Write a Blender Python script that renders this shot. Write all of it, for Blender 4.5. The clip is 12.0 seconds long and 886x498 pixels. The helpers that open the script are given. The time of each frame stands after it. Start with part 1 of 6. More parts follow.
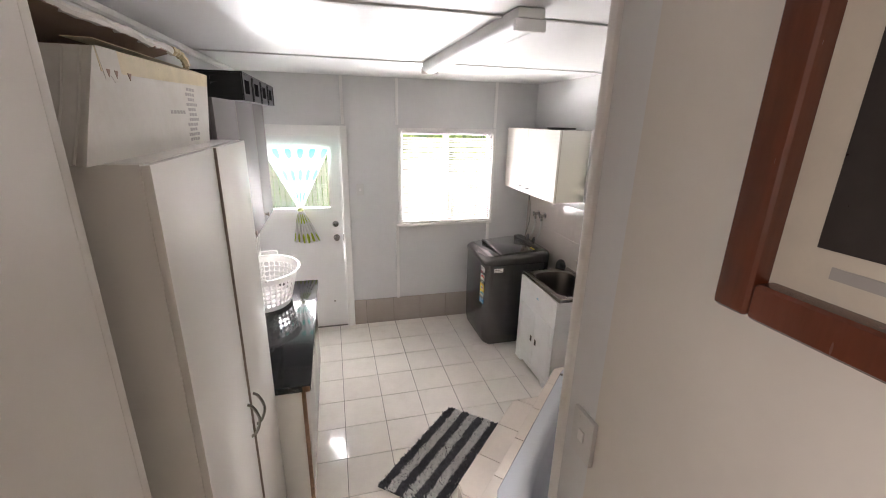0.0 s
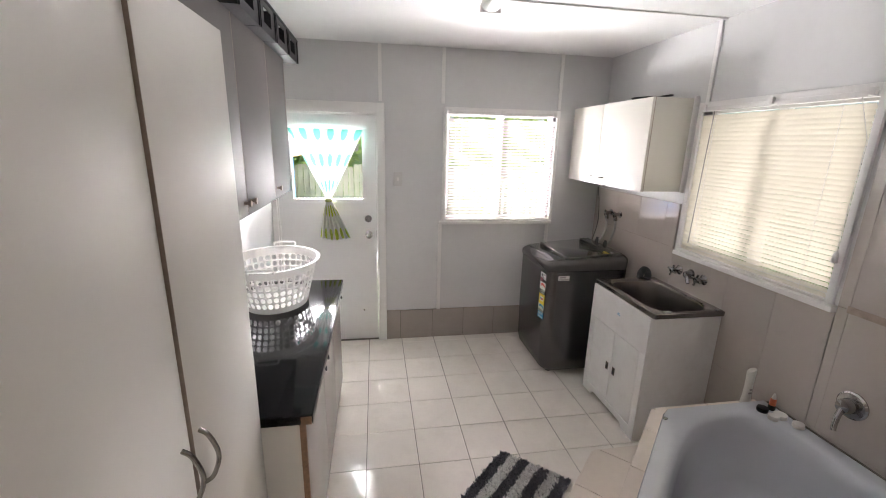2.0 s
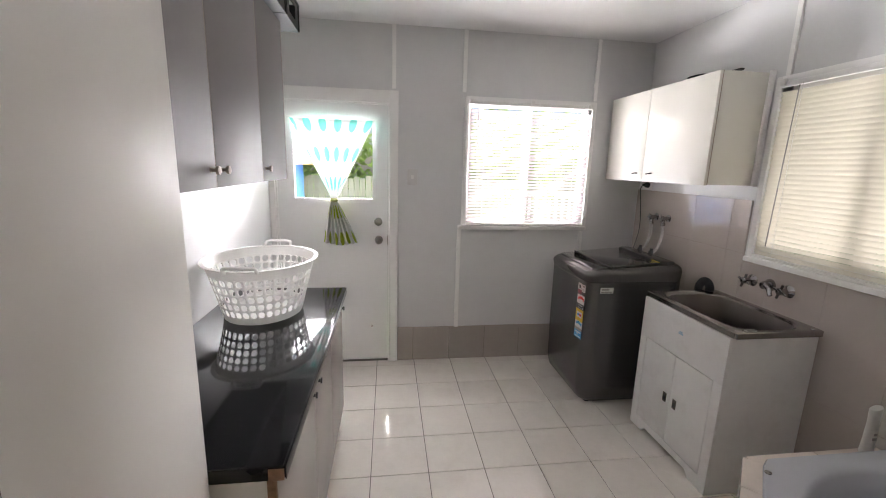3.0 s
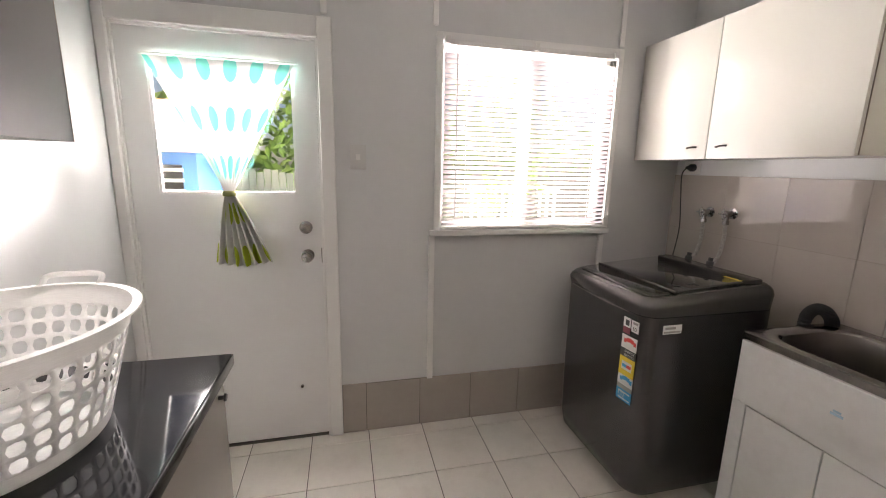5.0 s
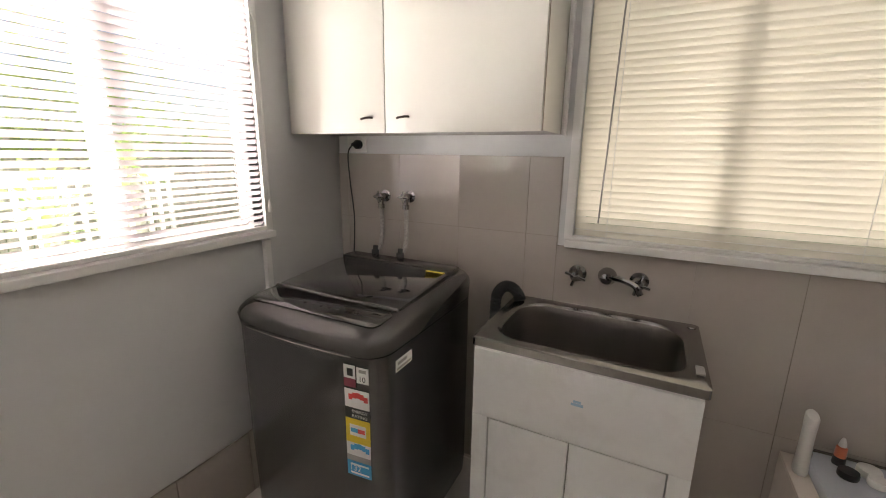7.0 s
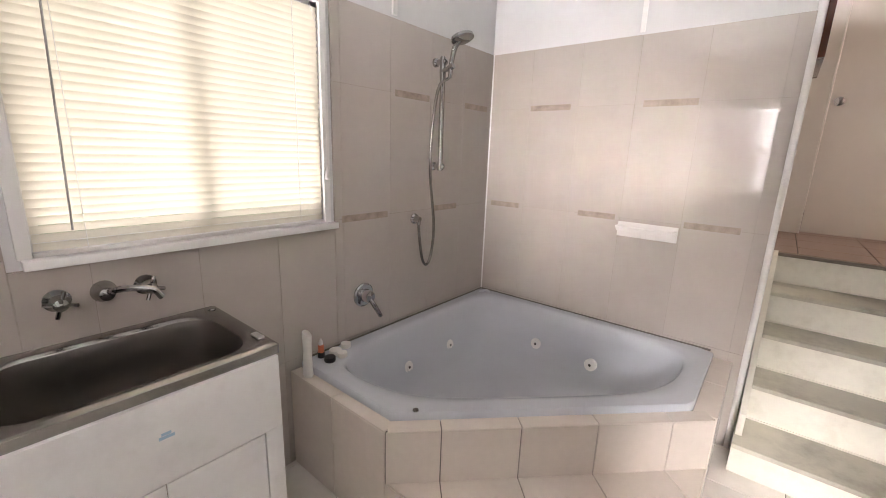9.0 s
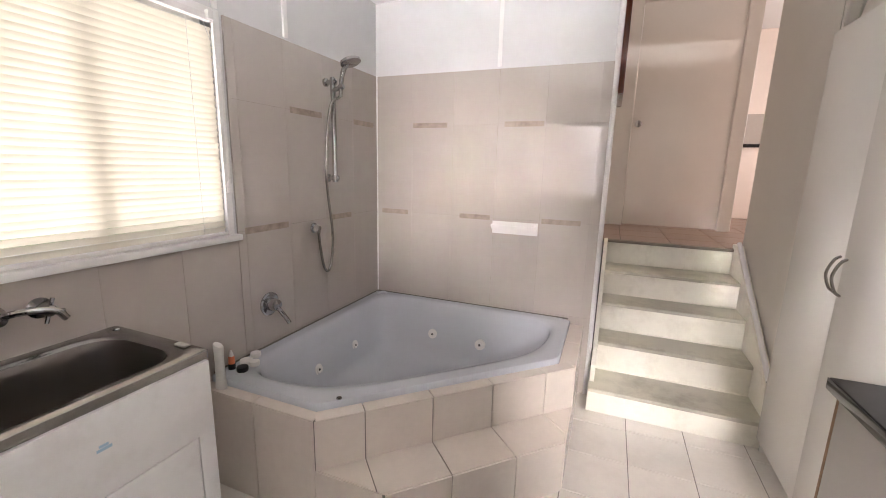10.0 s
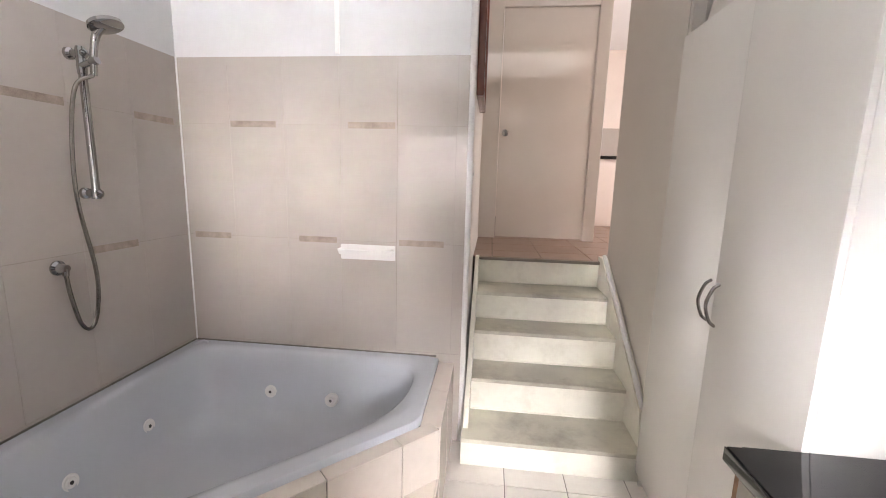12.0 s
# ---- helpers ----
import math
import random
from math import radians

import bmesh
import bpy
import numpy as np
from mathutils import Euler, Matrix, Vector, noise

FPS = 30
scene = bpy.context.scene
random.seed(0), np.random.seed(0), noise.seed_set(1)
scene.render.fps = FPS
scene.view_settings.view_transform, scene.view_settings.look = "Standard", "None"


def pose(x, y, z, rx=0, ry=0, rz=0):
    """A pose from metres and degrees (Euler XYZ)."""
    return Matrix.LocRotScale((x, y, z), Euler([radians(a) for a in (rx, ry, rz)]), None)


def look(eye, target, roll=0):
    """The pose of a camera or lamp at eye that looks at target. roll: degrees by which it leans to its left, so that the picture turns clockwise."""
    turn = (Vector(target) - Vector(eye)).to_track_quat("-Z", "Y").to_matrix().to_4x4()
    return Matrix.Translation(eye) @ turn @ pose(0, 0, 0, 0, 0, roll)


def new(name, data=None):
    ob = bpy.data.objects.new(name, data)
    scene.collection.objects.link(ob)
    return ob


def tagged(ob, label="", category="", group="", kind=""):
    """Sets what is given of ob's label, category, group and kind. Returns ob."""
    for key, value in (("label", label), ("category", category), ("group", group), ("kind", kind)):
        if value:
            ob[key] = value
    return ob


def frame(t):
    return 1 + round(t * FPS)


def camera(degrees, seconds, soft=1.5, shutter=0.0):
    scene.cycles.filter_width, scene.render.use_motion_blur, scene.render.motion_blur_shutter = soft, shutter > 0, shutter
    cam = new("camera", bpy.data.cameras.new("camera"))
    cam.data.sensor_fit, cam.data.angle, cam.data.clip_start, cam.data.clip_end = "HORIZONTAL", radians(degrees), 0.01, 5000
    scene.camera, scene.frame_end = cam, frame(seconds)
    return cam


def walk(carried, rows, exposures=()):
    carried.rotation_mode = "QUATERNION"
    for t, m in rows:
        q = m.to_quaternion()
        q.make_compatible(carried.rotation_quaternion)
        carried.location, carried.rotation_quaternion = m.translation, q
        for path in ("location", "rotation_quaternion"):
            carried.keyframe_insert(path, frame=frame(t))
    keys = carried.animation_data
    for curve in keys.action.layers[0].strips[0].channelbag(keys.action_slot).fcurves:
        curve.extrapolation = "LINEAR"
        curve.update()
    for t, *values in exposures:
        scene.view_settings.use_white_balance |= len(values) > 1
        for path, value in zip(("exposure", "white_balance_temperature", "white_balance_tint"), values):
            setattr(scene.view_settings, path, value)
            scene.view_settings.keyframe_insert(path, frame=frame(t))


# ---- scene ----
cam = camera(94.4, 12.0, soft=1.0)
PATH = [
    (0, (0.278, 0.692, 2.18), (0.775, 2.533, 1.576), 1.3),
    (0.5, (0.258, 0.851, 2.072), (0.601, 2.732, 1.484), 1.4),
    (1, (0.27, 0.998, 1.996), (0.589, 2.887, 1.42), 1.5),
    (1.5, (0.304, 1.15, 1.884), (0.621, 3.05, 1.345), 1.5),
    (2, (0.335, 1.296, 1.798), (0.657, 3.205, 1.297), 1.4),
    (2.5, (0.331, 1.487, 1.71), (0.642, 3.412, 1.264), 1.5),
    (3, (0.347, 1.702, 1.575), (0.613, 3.645, 1.18), 1.6),
    (3.2, (0.356, 1.786, 1.522), (0.613, 3.735, 1.151), 1.9),
    (4.8, (0.433, 2.674, 1.45), (0.829, 4.598, 1.076), 1.3),
    (5, (0.456, 2.766, 1.447), (0.921, 4.672, 1.058), 1.2),
    (5.5, (0.494, 3.004, 1.453), (1.207, 4.826, 1.036), 1.2),
    (6, (0.565, 3.195, 1.445), (1.589, 4.855, 1.004), 1.0),
    (6.5, (0.685, 3.343, 1.442), (2.075, 4.707, 0.989), 0.9),
    (7, (0.775, 3.451, 1.443), (2.508, 4.339, 0.986), 0.8),
    (7.5, (0.829, 3.534, 1.452), (2.754, 3.806, 0.983), 0.5),
    (7.7, (0.821, 3.57, 1.457), (2.764, 3.547, 0.983), 0.3),
    (9.3, (0.808, 3.931, 1.442), (1.86, 2.28, 1.034), 1.9),
    (9.5, (0.784, 3.987, 1.435), (1.759, 2.282, 1.061), 1.6),
    (10, (0.77, 4.123, 1.453), (1.501, 2.302, 1.064), 1.4),
    (10.5, (0.746, 4.15, 1.46), (1.306, 2.265, 1.095), 1.3),
    (11, (0.742, 4.051, 1.459), (1.199, 2.135, 1.11), 1.3),
    (11.5, (0.722, 3.84, 1.47), (1.069, 1.899, 1.134), 1.4),
    (12, (0.688, 3.578, 1.47), (0.909, 1.618, 1.136), 1.5),
]
walk(cam, [(t, look(eye, target, roll)) for t, eye, target, roll in PATH],
     exposures=[(0, 0.82, 6600, 18), (1, 0.8, 6600, 18), (3, 0.4, 6500, 17), (5, 0.36, 6950, 19), (5.5, 0.3, 7400, 21), (6.5, 0.25, 7000, 18), (7.5, 0.38, 7100, 16), (9.5, 0.95, 6700, 20), (10, 0.88, 6700, 20), (12, 1.02, 6500, 18)])

# ---- world and light ----
world = bpy.data.worlds.new("sky")
scene.world = world
world.use_nodes = True
wn = world.node_tree.nodes
sky = wn.new("ShaderNodeTexSky")
sky.sky_type = "NISHITA"
sky.sun_disc = False
sky.sun_elevation, sky.sun_rotation = radians(48), radians(207)
wn["Background"].inputs[1].default_value = 0.065
world.node_tree.links.new(sky.outputs[0], wn["Background"].inputs[0])


def lamp(name, kind, where, at, energy, size=(1, 1), color=(1, 1, 1), angle=15, spread=180):
    data = bpy.data.lights.new(name, kind)
    data.energy, data.color = energy, color
    if kind == "AREA":
        data.shape, data.size, data.size_y = "RECTANGLE", size[0], size[1]
        data.spread = radians(spread)
    else:
        data.angle = radians(angle)
    ob = new(name, data)
    ob.matrix_world = look(where, at)
    return ob


lamp("sun", "SUN", (-4, -8, 10), (0, 0, 0), 1.8, color=(1, 0.96, 0.9), angle=12)
# unseen area lamps for the sky above and bright ground below each opening
lamp("skylight_window_1", "AREA", (2.0, 5.75, 2.95), (1.43, 4.7, 1.45), 22, (1.6, 1.2))
lamp("groundlight_window_1", "AREA", (2.75, 7.60, 0.08), (1.43, 4.86, 1.6), 520, (3.4, 0.8))
# two narrow fill lamps added out of view to brighten the bath end wall
lamp("far_fill_window_1", "AREA", (0.85, 13.5, 2.75), (1.43, 4.86, 1.6), 120, (1.5, 1.6), spread=20)
lamp("low_fill_window_1", "AREA", (1.0, 8.8, 1.0), (1.43, 4.86, 1.5), 26, (0.5, 0.9), spread=40)
lamp("skylight_door", "AREA", (-0.05, 5.55, 2.85), (-0.05, 4.7, 1.4), 140, (1.0, 1.2))
# added out of view, aimed low to reach the floor and steps
lamp("far_skylight_door", "AREA", (-0.15, 8.3, 2.98), (0.05, 3.5, 1.2), 1350, (1.8, 0.9))
# fill lamp added out of view to brighten the left wall
lamp("side_fill_door", "AREA", (0.75, 8.0, 2.0), (-0.05, 4.86, 1.6), 38, (0.8, 1.2), spread=40)
lamp("groundlight_door", "AREA", (-0.30, 7.55, 0.25), (-0.05, 4.86, 1.6), 300, (1.4, 0.8))
lamp("skylight_window_2", "AREA", (3.10, 3.25, 2.95), (2.3, 3.25, 1.45), 10, (1.6, 1.2), (1, 0.97, 0.92))
lamp("groundlight_window_2", "AREA", (4.60, 3.25, 0.15), (2.39, 3.25, 1.6), 57, (2.0, 0.8), (1, 0.97, 0.92))
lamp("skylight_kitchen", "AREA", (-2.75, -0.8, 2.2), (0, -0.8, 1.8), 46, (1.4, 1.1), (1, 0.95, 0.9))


# ---- materials ----
def M(name, col, rough=0.5, metal=0.0, var=0.06, scale=6.0, bump=0.0, bscale=60.0, coat=0.0, spread=0.0, stain=None, stain_amt=0.0,
      stain_scale=3.0, stretch=(1, 1, 1), rvar=0.06):
    m = bpy.data.materials.new(name)
    m.use_nodes = True
    nt = m.node_tree
    N, L = nt.nodes, nt.links
    b = N["Principled BSDF"]
    tc = N.new("ShaderNodeTexCoord")
    info = N.new("ShaderNodeObjectInfo")
    add = N.new("ShaderNodeVectorMath")
    add.operation = "MULTIPLY_ADD"
    mul = N.new("ShaderNodeVectorMath")
    mul.operation = "SCALE"
    mul.inputs[0].default_value = (13.1, 7.7, 5.3)
    L.new(info.outputs["Random"], mul.inputs["Scale"])
    L.new(tc.outputs["Object"], add.inputs[0])
    add.inputs[1].default_value = stretch
    L.new(mul.outputs[0], add.inputs[2])
    big, fine = N.new("ShaderNodeTexNoise"), N.new("ShaderNodeTexNoise")
    big.inputs["Scale"].default_value, fine.inputs["Scale"].default_value = scale, scale * 9
    big.inputs["Detail"].default_value, fine.inputs["Detail"].default_value = 3, 4
    for n in (big, fine):
        L.new(add.outputs[0], n.inputs["Vector"])
    mean = N.new("ShaderNodeMath")
    mean.operation = "MULTIPLY_ADD"
    L.new(fine.outputs["Fac"], mean.inputs[0])
    mean.inputs[1].default_value = 0.45
    L.new(big.outputs["Fac"], mean.inputs[2])
    rng = N.new("ShaderNodeMapRange")
    rng.inputs["From Min"].default_value, rng.inputs["From Max"].default_value = 0.45, 1.0
    rng.inputs["To Min"].default_value, rng.inputs["To Max"].default_value = 1 - var, 1 + var
    L.new(mean.outputs[0], rng.inputs["Value"])
    tone = N.new("ShaderNodeMath")
    tone.operation = "MULTIPLY_ADD"
    L.new(info.outputs["Random"], tone.inputs[0])
    tone.inputs[1].default_value = spread
    L.new(rng.outputs[0], tone.inputs[2])
    sc = N.new("ShaderNodeVectorMath")
    sc.operation = "SCALE"
    sc.inputs[0].default_value = col
    L.new(tone.outputs[0], sc.inputs["Scale"])
    out = sc.outputs[0]
    if stain:
        st = N.new("ShaderNodeTexNoise")
        st.inputs["Scale"].default_value, st.inputs["Detail"].default_value, st.inputs["Roughness"].default_value = stain_scale, 6, 0.65
        L.new(add.outputs[0], st.inputs["Vector"])
        r2 = N.new("ShaderNodeMapRange")
        r2.inputs["From Min"].default_value, r2.inputs["From Max"].default_value, r2.inputs["To Max"].default_value = 0.5, 0.72, stain_amt
        L.new(st.outputs["Fac"], r2.inputs["Value"])
        mx = N.new("ShaderNodeMix")
        mx.data_type = "RGBA"
        L.new(r2.outputs[0], mx.inputs["Factor"])
        L.new(out, mx.inputs["A"])
        mx.inputs["B"].default_value = (*stain, 1)
        out = mx.outputs["Result"]
    L.new(out, b.inputs["Base Color"])
    rr = N.new("ShaderNodeMapRange")
    rr.inputs["To Min"].default_value, rr.inputs["To Max"].default_value = max(0.02, rough - rvar), rough + rvar
    L.new(fine.outputs["Fac"], rr.inputs["Value"])
    L.new(rr.outputs[0], b.inputs["Roughness"])
    b.inputs["Metallic"].default_value = metal
    b.inputs["Coat Weight"].default_value = coat
    b.inputs["Coat Roughness"].default_value = 0.05
    if bump:
        bt = N.new("ShaderNodeTexNoise")
        bt.inputs["Scale"].default_value, bt.inputs["Detail"].default_value = bscale, 3
        L.new(add.outputs[0], bt.inputs["Vector"])
        bp = N.new("ShaderNodeBump")
        bp.inputs["Strength"].default_value, bp.inputs["Distance"].default_value = bump, 0.004
        L.new(bt.outputs["Fac"], bp.inputs["Height"])
        L.new(bp.outputs[0], b.inputs["Normal"])
    return m


wall_paint = M("white wall paint", (0.66, 0.66, 0.655), 0.42, var=0.03, scale=2.5, bump=0.08, bscale=40, stain=(0.64, 0.62, 0.59), stain_amt=0.15, stain_scale=1.6)
hall_paint = M("cream hall paint", (0.65, 0.61, 0.555), 0.45, var=0.03, scale=2.5, bump=0.08, bscale=40)
ceiling_paint = M("white ceiling paint", (0.83, 0.83, 0.825), 0.5, var=0.03, scale=1.5, bump=0.05, bscale=30)
trim_paint = M("gloss white trim paint", (0.81, 0.80, 0.78), 0.28, var=0.0, scale=5, rvar=0.0)
door_paint = M("satin white door paint", (0.78, 0.775, 0.765), 0.33, var=0.01, scale=3, bump=0.03, bscale=30, stain=(0.66, 0.64, 0.60), stain_amt=0.12, stain_scale=4)
hall_door_paint = M("satin cream door paint", (0.68, 0.63, 0.57), 0.17, var=0.02, scale=3, bump=0.02, bscale=12, coat=0.6)
floor_tile_mat = M("glazed cream floor tile", (0.75, 0.705, 0.645), 0.09, var=0.05, scale=5, spread=0.05, bump=0.03, bscale=9, stain=(0.5, 0.43, 0.35), stain_amt=0.18, stain_scale=6, rvar=0.03, coat=0.5)
wall_tile_mat = M("glazed taupe wall tile", (0.47, 0.422, 0.379), 0.045, var=0.03, scale=3, spread=0.03, bump=0.02, bscale=3, rvar=0.02, coat=1.0)
skirt_tile_mat = M("taupe skirting tile", (0.40, 0.355, 0.315), 0.18, var=0.05, scale=4, spread=0.06)
hob_tile_mat = M("glazed beige bath surround tile", (0.68, 0.605, 0.535), 0.13, var=0.05, scale=4, spread=0.05, bump=0.03, bscale=8)
landing_tile_mat = M("terracotta beige landing tile", (0.22, 0.15, 0.112), 0.42, var=0.1, scale=6, spread=0.1)
inlay_mat = M("brown mottled tile inlay", (0.34, 0.285, 0.235), 0.15, var=0.25, scale=25, spread=0.1)
grout = M("dark grout", (0.13, 0.115, 0.10), 0.8, var=0.15, scale=20)
grout_light = M("taupe grout", (0.40, 0.36, 0.32), 0.8, var=0.15, scale=20)
laminate = M("cream white laminate", (0.78, 0.76, 0.715), 0.27, var=0.0, scale=2, rvar=0.0)
laminate_grey = M("taupe grey laminate", (0.105, 0.093, 0.085), 0.56, var=0.0, scale=2, rvar=0.0)
laminate_taupe = M("pale taupe laminate", (0.36, 0.335, 0.31), 0.25, var=0.0, scale=2, rvar=0.0)
laminate_edge = M("brown laminate edging", (0.28, 0.225, 0.18), 0.45, var=0.15, scale=30)
cab_white = M("white cabinet board", (0.64, 0.618, 0.56), 0.26, var=0.0, scale=3, rvar=0.0)
sink_cab_white = M("white painted cabinet board", (0.82, 0.815, 0.80), 0.34, var=0.03, scale=4, stain=(0.5, 0.47, 0.42), stain_amt=0.2, stain_scale=7)
black_top = M("gloss black benchtop", (0.008, 0.008, 0.009), 0.07, var=0.2, scale=10, rvar=0.02)
black_top.node_tree.nodes["Principled BSDF"].inputs["Specular IOR Level"].default_value = 0.3
chipboard = M("brown exposed chipboard", (0.20, 0.11, 0.06), 0.7, var=0.3, scale=60, bump=0.4, bscale=200)
steel = M("brushed stainless steel", (0.27, 0.255, 0.24), 0.20, 1.0, var=0.05, scale=3, stretch=(6, 1, 1), rvar=0.04)
rim_steel = M("worn shiny steel rim", (0.32, 0.308, 0.30), 0.19, 1.0, var=0.08, scale=14, rvar=0.05)
sink_steel = M("dull brushed sink steel", (0.30, 0.28, 0.262), 0.30, 1.0, var=0.0, scale=3, rvar=0.0)
chrome = M("polished chrome", (0.42, 0.418, 0.415), 0.08, 1.0, var=0.04, scale=12)
knob_metal = M("worn satin chrome", (0.36, 0.35, 0.34), 0.24, 1.0, var=0.1, scale=14)
graphite = M("graphite enamelled steel", (0.120, 0.118, 0.118), 0.27, 0.75, var=0.0, scale=4, rvar=0.0)
graphite_gloss = M("graphite gloss plastic", (0.10, 0.096, 0.093), 0.2, 0.5, var=0.0, scale=6, rvar=0.0)
dark_glass = M("smoked lid glass", (0.028, 0.027, 0.027), 0.07, 0.0, var=0.05, scale=6, coat=1.0)
tub_acrylic = M("pale blue white acrylic", (0.555, 0.58, 0.62), 0.09, var=0.01, scale=2, coat=0.5)
step_paint = M("worn cream step paint", (0.86, 0.835, 0.735), 0.32, var=0.05, scale=4, bump=0.1, bscale=30, stain=(0.5, 0.45, 0.34), stain_amt=0.35, stain_scale=6)
tread_paint = M("worn cream tread paint", (0.63, 0.60, 0.49), 0.38, var=0.10, scale=3, bump=0.1, bscale=30, stain=(0.16, 0.14, 0.11), stain_amt=1.0, stain_scale=3.2)
# feet have rubbed the middle of each tread: scuffs gather along the walking line
nt = tread_paint.node_tree
mixer = next(n for n in nt.nodes if n.type == "MIX")
old = mixer.inputs["Factor"].links[0].from_socket
sep, absx, run = nt.nodes.new("ShaderNodeSeparateXYZ"), nt.nodes.new("ShaderNodeMath"), nt.nodes.new("ShaderNodeMapRange")
absx.operation = "ABSOLUTE"
nt.links.new(nt.nodes["Texture Coordinate"].outputs["Object"], sep.inputs[0])
nt.links.new(sep.outputs["X"], absx.inputs[0])
nt.links.new(absx.outputs[0], run.inputs["Value"])
for key, v in (("From Min", 0.05), ("From Max", 0.40), ("To Min", 0.46), ("To Max", 0.0)):
    run.inputs[key].default_value = v
both = nt.nodes.new("ShaderNodeMath")
both.operation, both.use_clamp = "MULTIPLY_ADD", True
nt.links.new(old, both.inputs[0])
both.inputs[1].default_value = 0.42
nt.links.new(run.outputs[0], both.inputs[2])
nt.links.new(both.outputs[0], mixer.inputs["Factor"])
wood_red = M("red brown varnished wood", (0.11, 0.029, 0.014), 0.25, var=0.35, scale=9, stretch=(1, 1, 0.12), coat=0.3)
switch_plastic = M("aged switch plastic", (0.62, 0.61, 0.59), 0.3)
hose_grey = M("grey braided hose", (0.40, 0.38, 0.36), 0.4, 0.4, var=0.3, scale=90)
white_plastic = M("white plastic", (0.76, 0.745, 0.72), 0.32, var=0.02, scale=8)
black_plastic = M("black plastic", (0.009, 0.009, 0.01), 0.42, var=0.1, scale=10)
rubber = M("dark grey rubber", (0.035, 0.035, 0.037), 0.6, var=0.1, scale=20)
card_white = M("white printed carton", (0.62, 0.59, 0.54), 0.6, var=0.06, scale=5, stain=(0.42, 0.36, 0.28), stain_amt=0.3, stain_scale=6, bump=0.1, bscale=25)
card_brown = M("brown cardboard inside", (0.26, 0.17, 0.12), 0.75, var=0.1, scale=12)
tape_mat = M("yellowed packing tape", (0.60, 0.50, 0.31), 0.3, var=0.1, scale=14)
ink_grey = M("grey print", (0.34, 0.32, 0.30), 0.6)
ink_black = M("black print", (0.03, 0.03, 0.03), 0.5)
rug_dark = M("charcoal shag yarn", (0.085, 0.085, 0.10), 0.9, var=0.4, scale=40)
rug_light = M("pale grey shag yarn", (0.74, 0.73, 0.71), 0.9, var=0.2, scale=40)
paper_white = M("white label paper", (0.75, 0.74, 0.72), 0.45)
paper_yellow = M("yellow label paper", (0.75, 0.55, 0.03), 0.45)
paper_blue = M("blue label paper", (0.04, 0.32, 0.58), 0.45)
paper_red = M("red label paper", (0.65, 0.05, 0.04), 0.45)
paper_maroon = M("maroon label paper", (0.22, 0.04, 0.06), 0.45)
mat_board = M("cream picture mount", (0.52, 0.47, 0.39), 0.7, var=0.04, scale=20)
picture_dark = M("dark brown print", (0.03, 0.024, 0.022), 0.3, var=0.2, scale=6)
bottle_white = M("white bottle plastic", (0.72, 0.70, 0.66), 0.3)
bottle_red = M("orange red plastic", (0.62, 0.17, 0.08), 0.3)
concrete = M("exterior concrete", (0.35, 0.34, 0.32), 0.8, var=0.1, scale=4)
lawn_mat = M("lawn grass", (0.10, 0.20, 0.035), 0.9, var=0.35, scale=3, bump=0.6, bscale=60)
fence_wood = M("weathered fence timber", (0.20, 0.20, 0.16), 0.85, var=0.25, scale=5, spread=0.25, stretch=(4, 4, 0.5))
leaf_mat = M("spiky plant leaf", (0.22, 0.34, 0.07), 0.5, var=0.3, scale=6)
roof_orange = M("terracotta roof sheet", (0.42, 0.17, 0.09), 0.7, var=0.15, scale=3)
blue_paint = M("blue tarpaulin", (0.08, 0.22, 0.55), 0.5, var=0.1, scale=3)
pink_wall = M("pale pink kitchen paint", (0.78, 0.68, 0.61), 0.5, var=0.03, scale=3)
tube_mat = M("opal diffuser", (0.78, 0.78, 0.76), 0.4, var=0.02, scale=4)


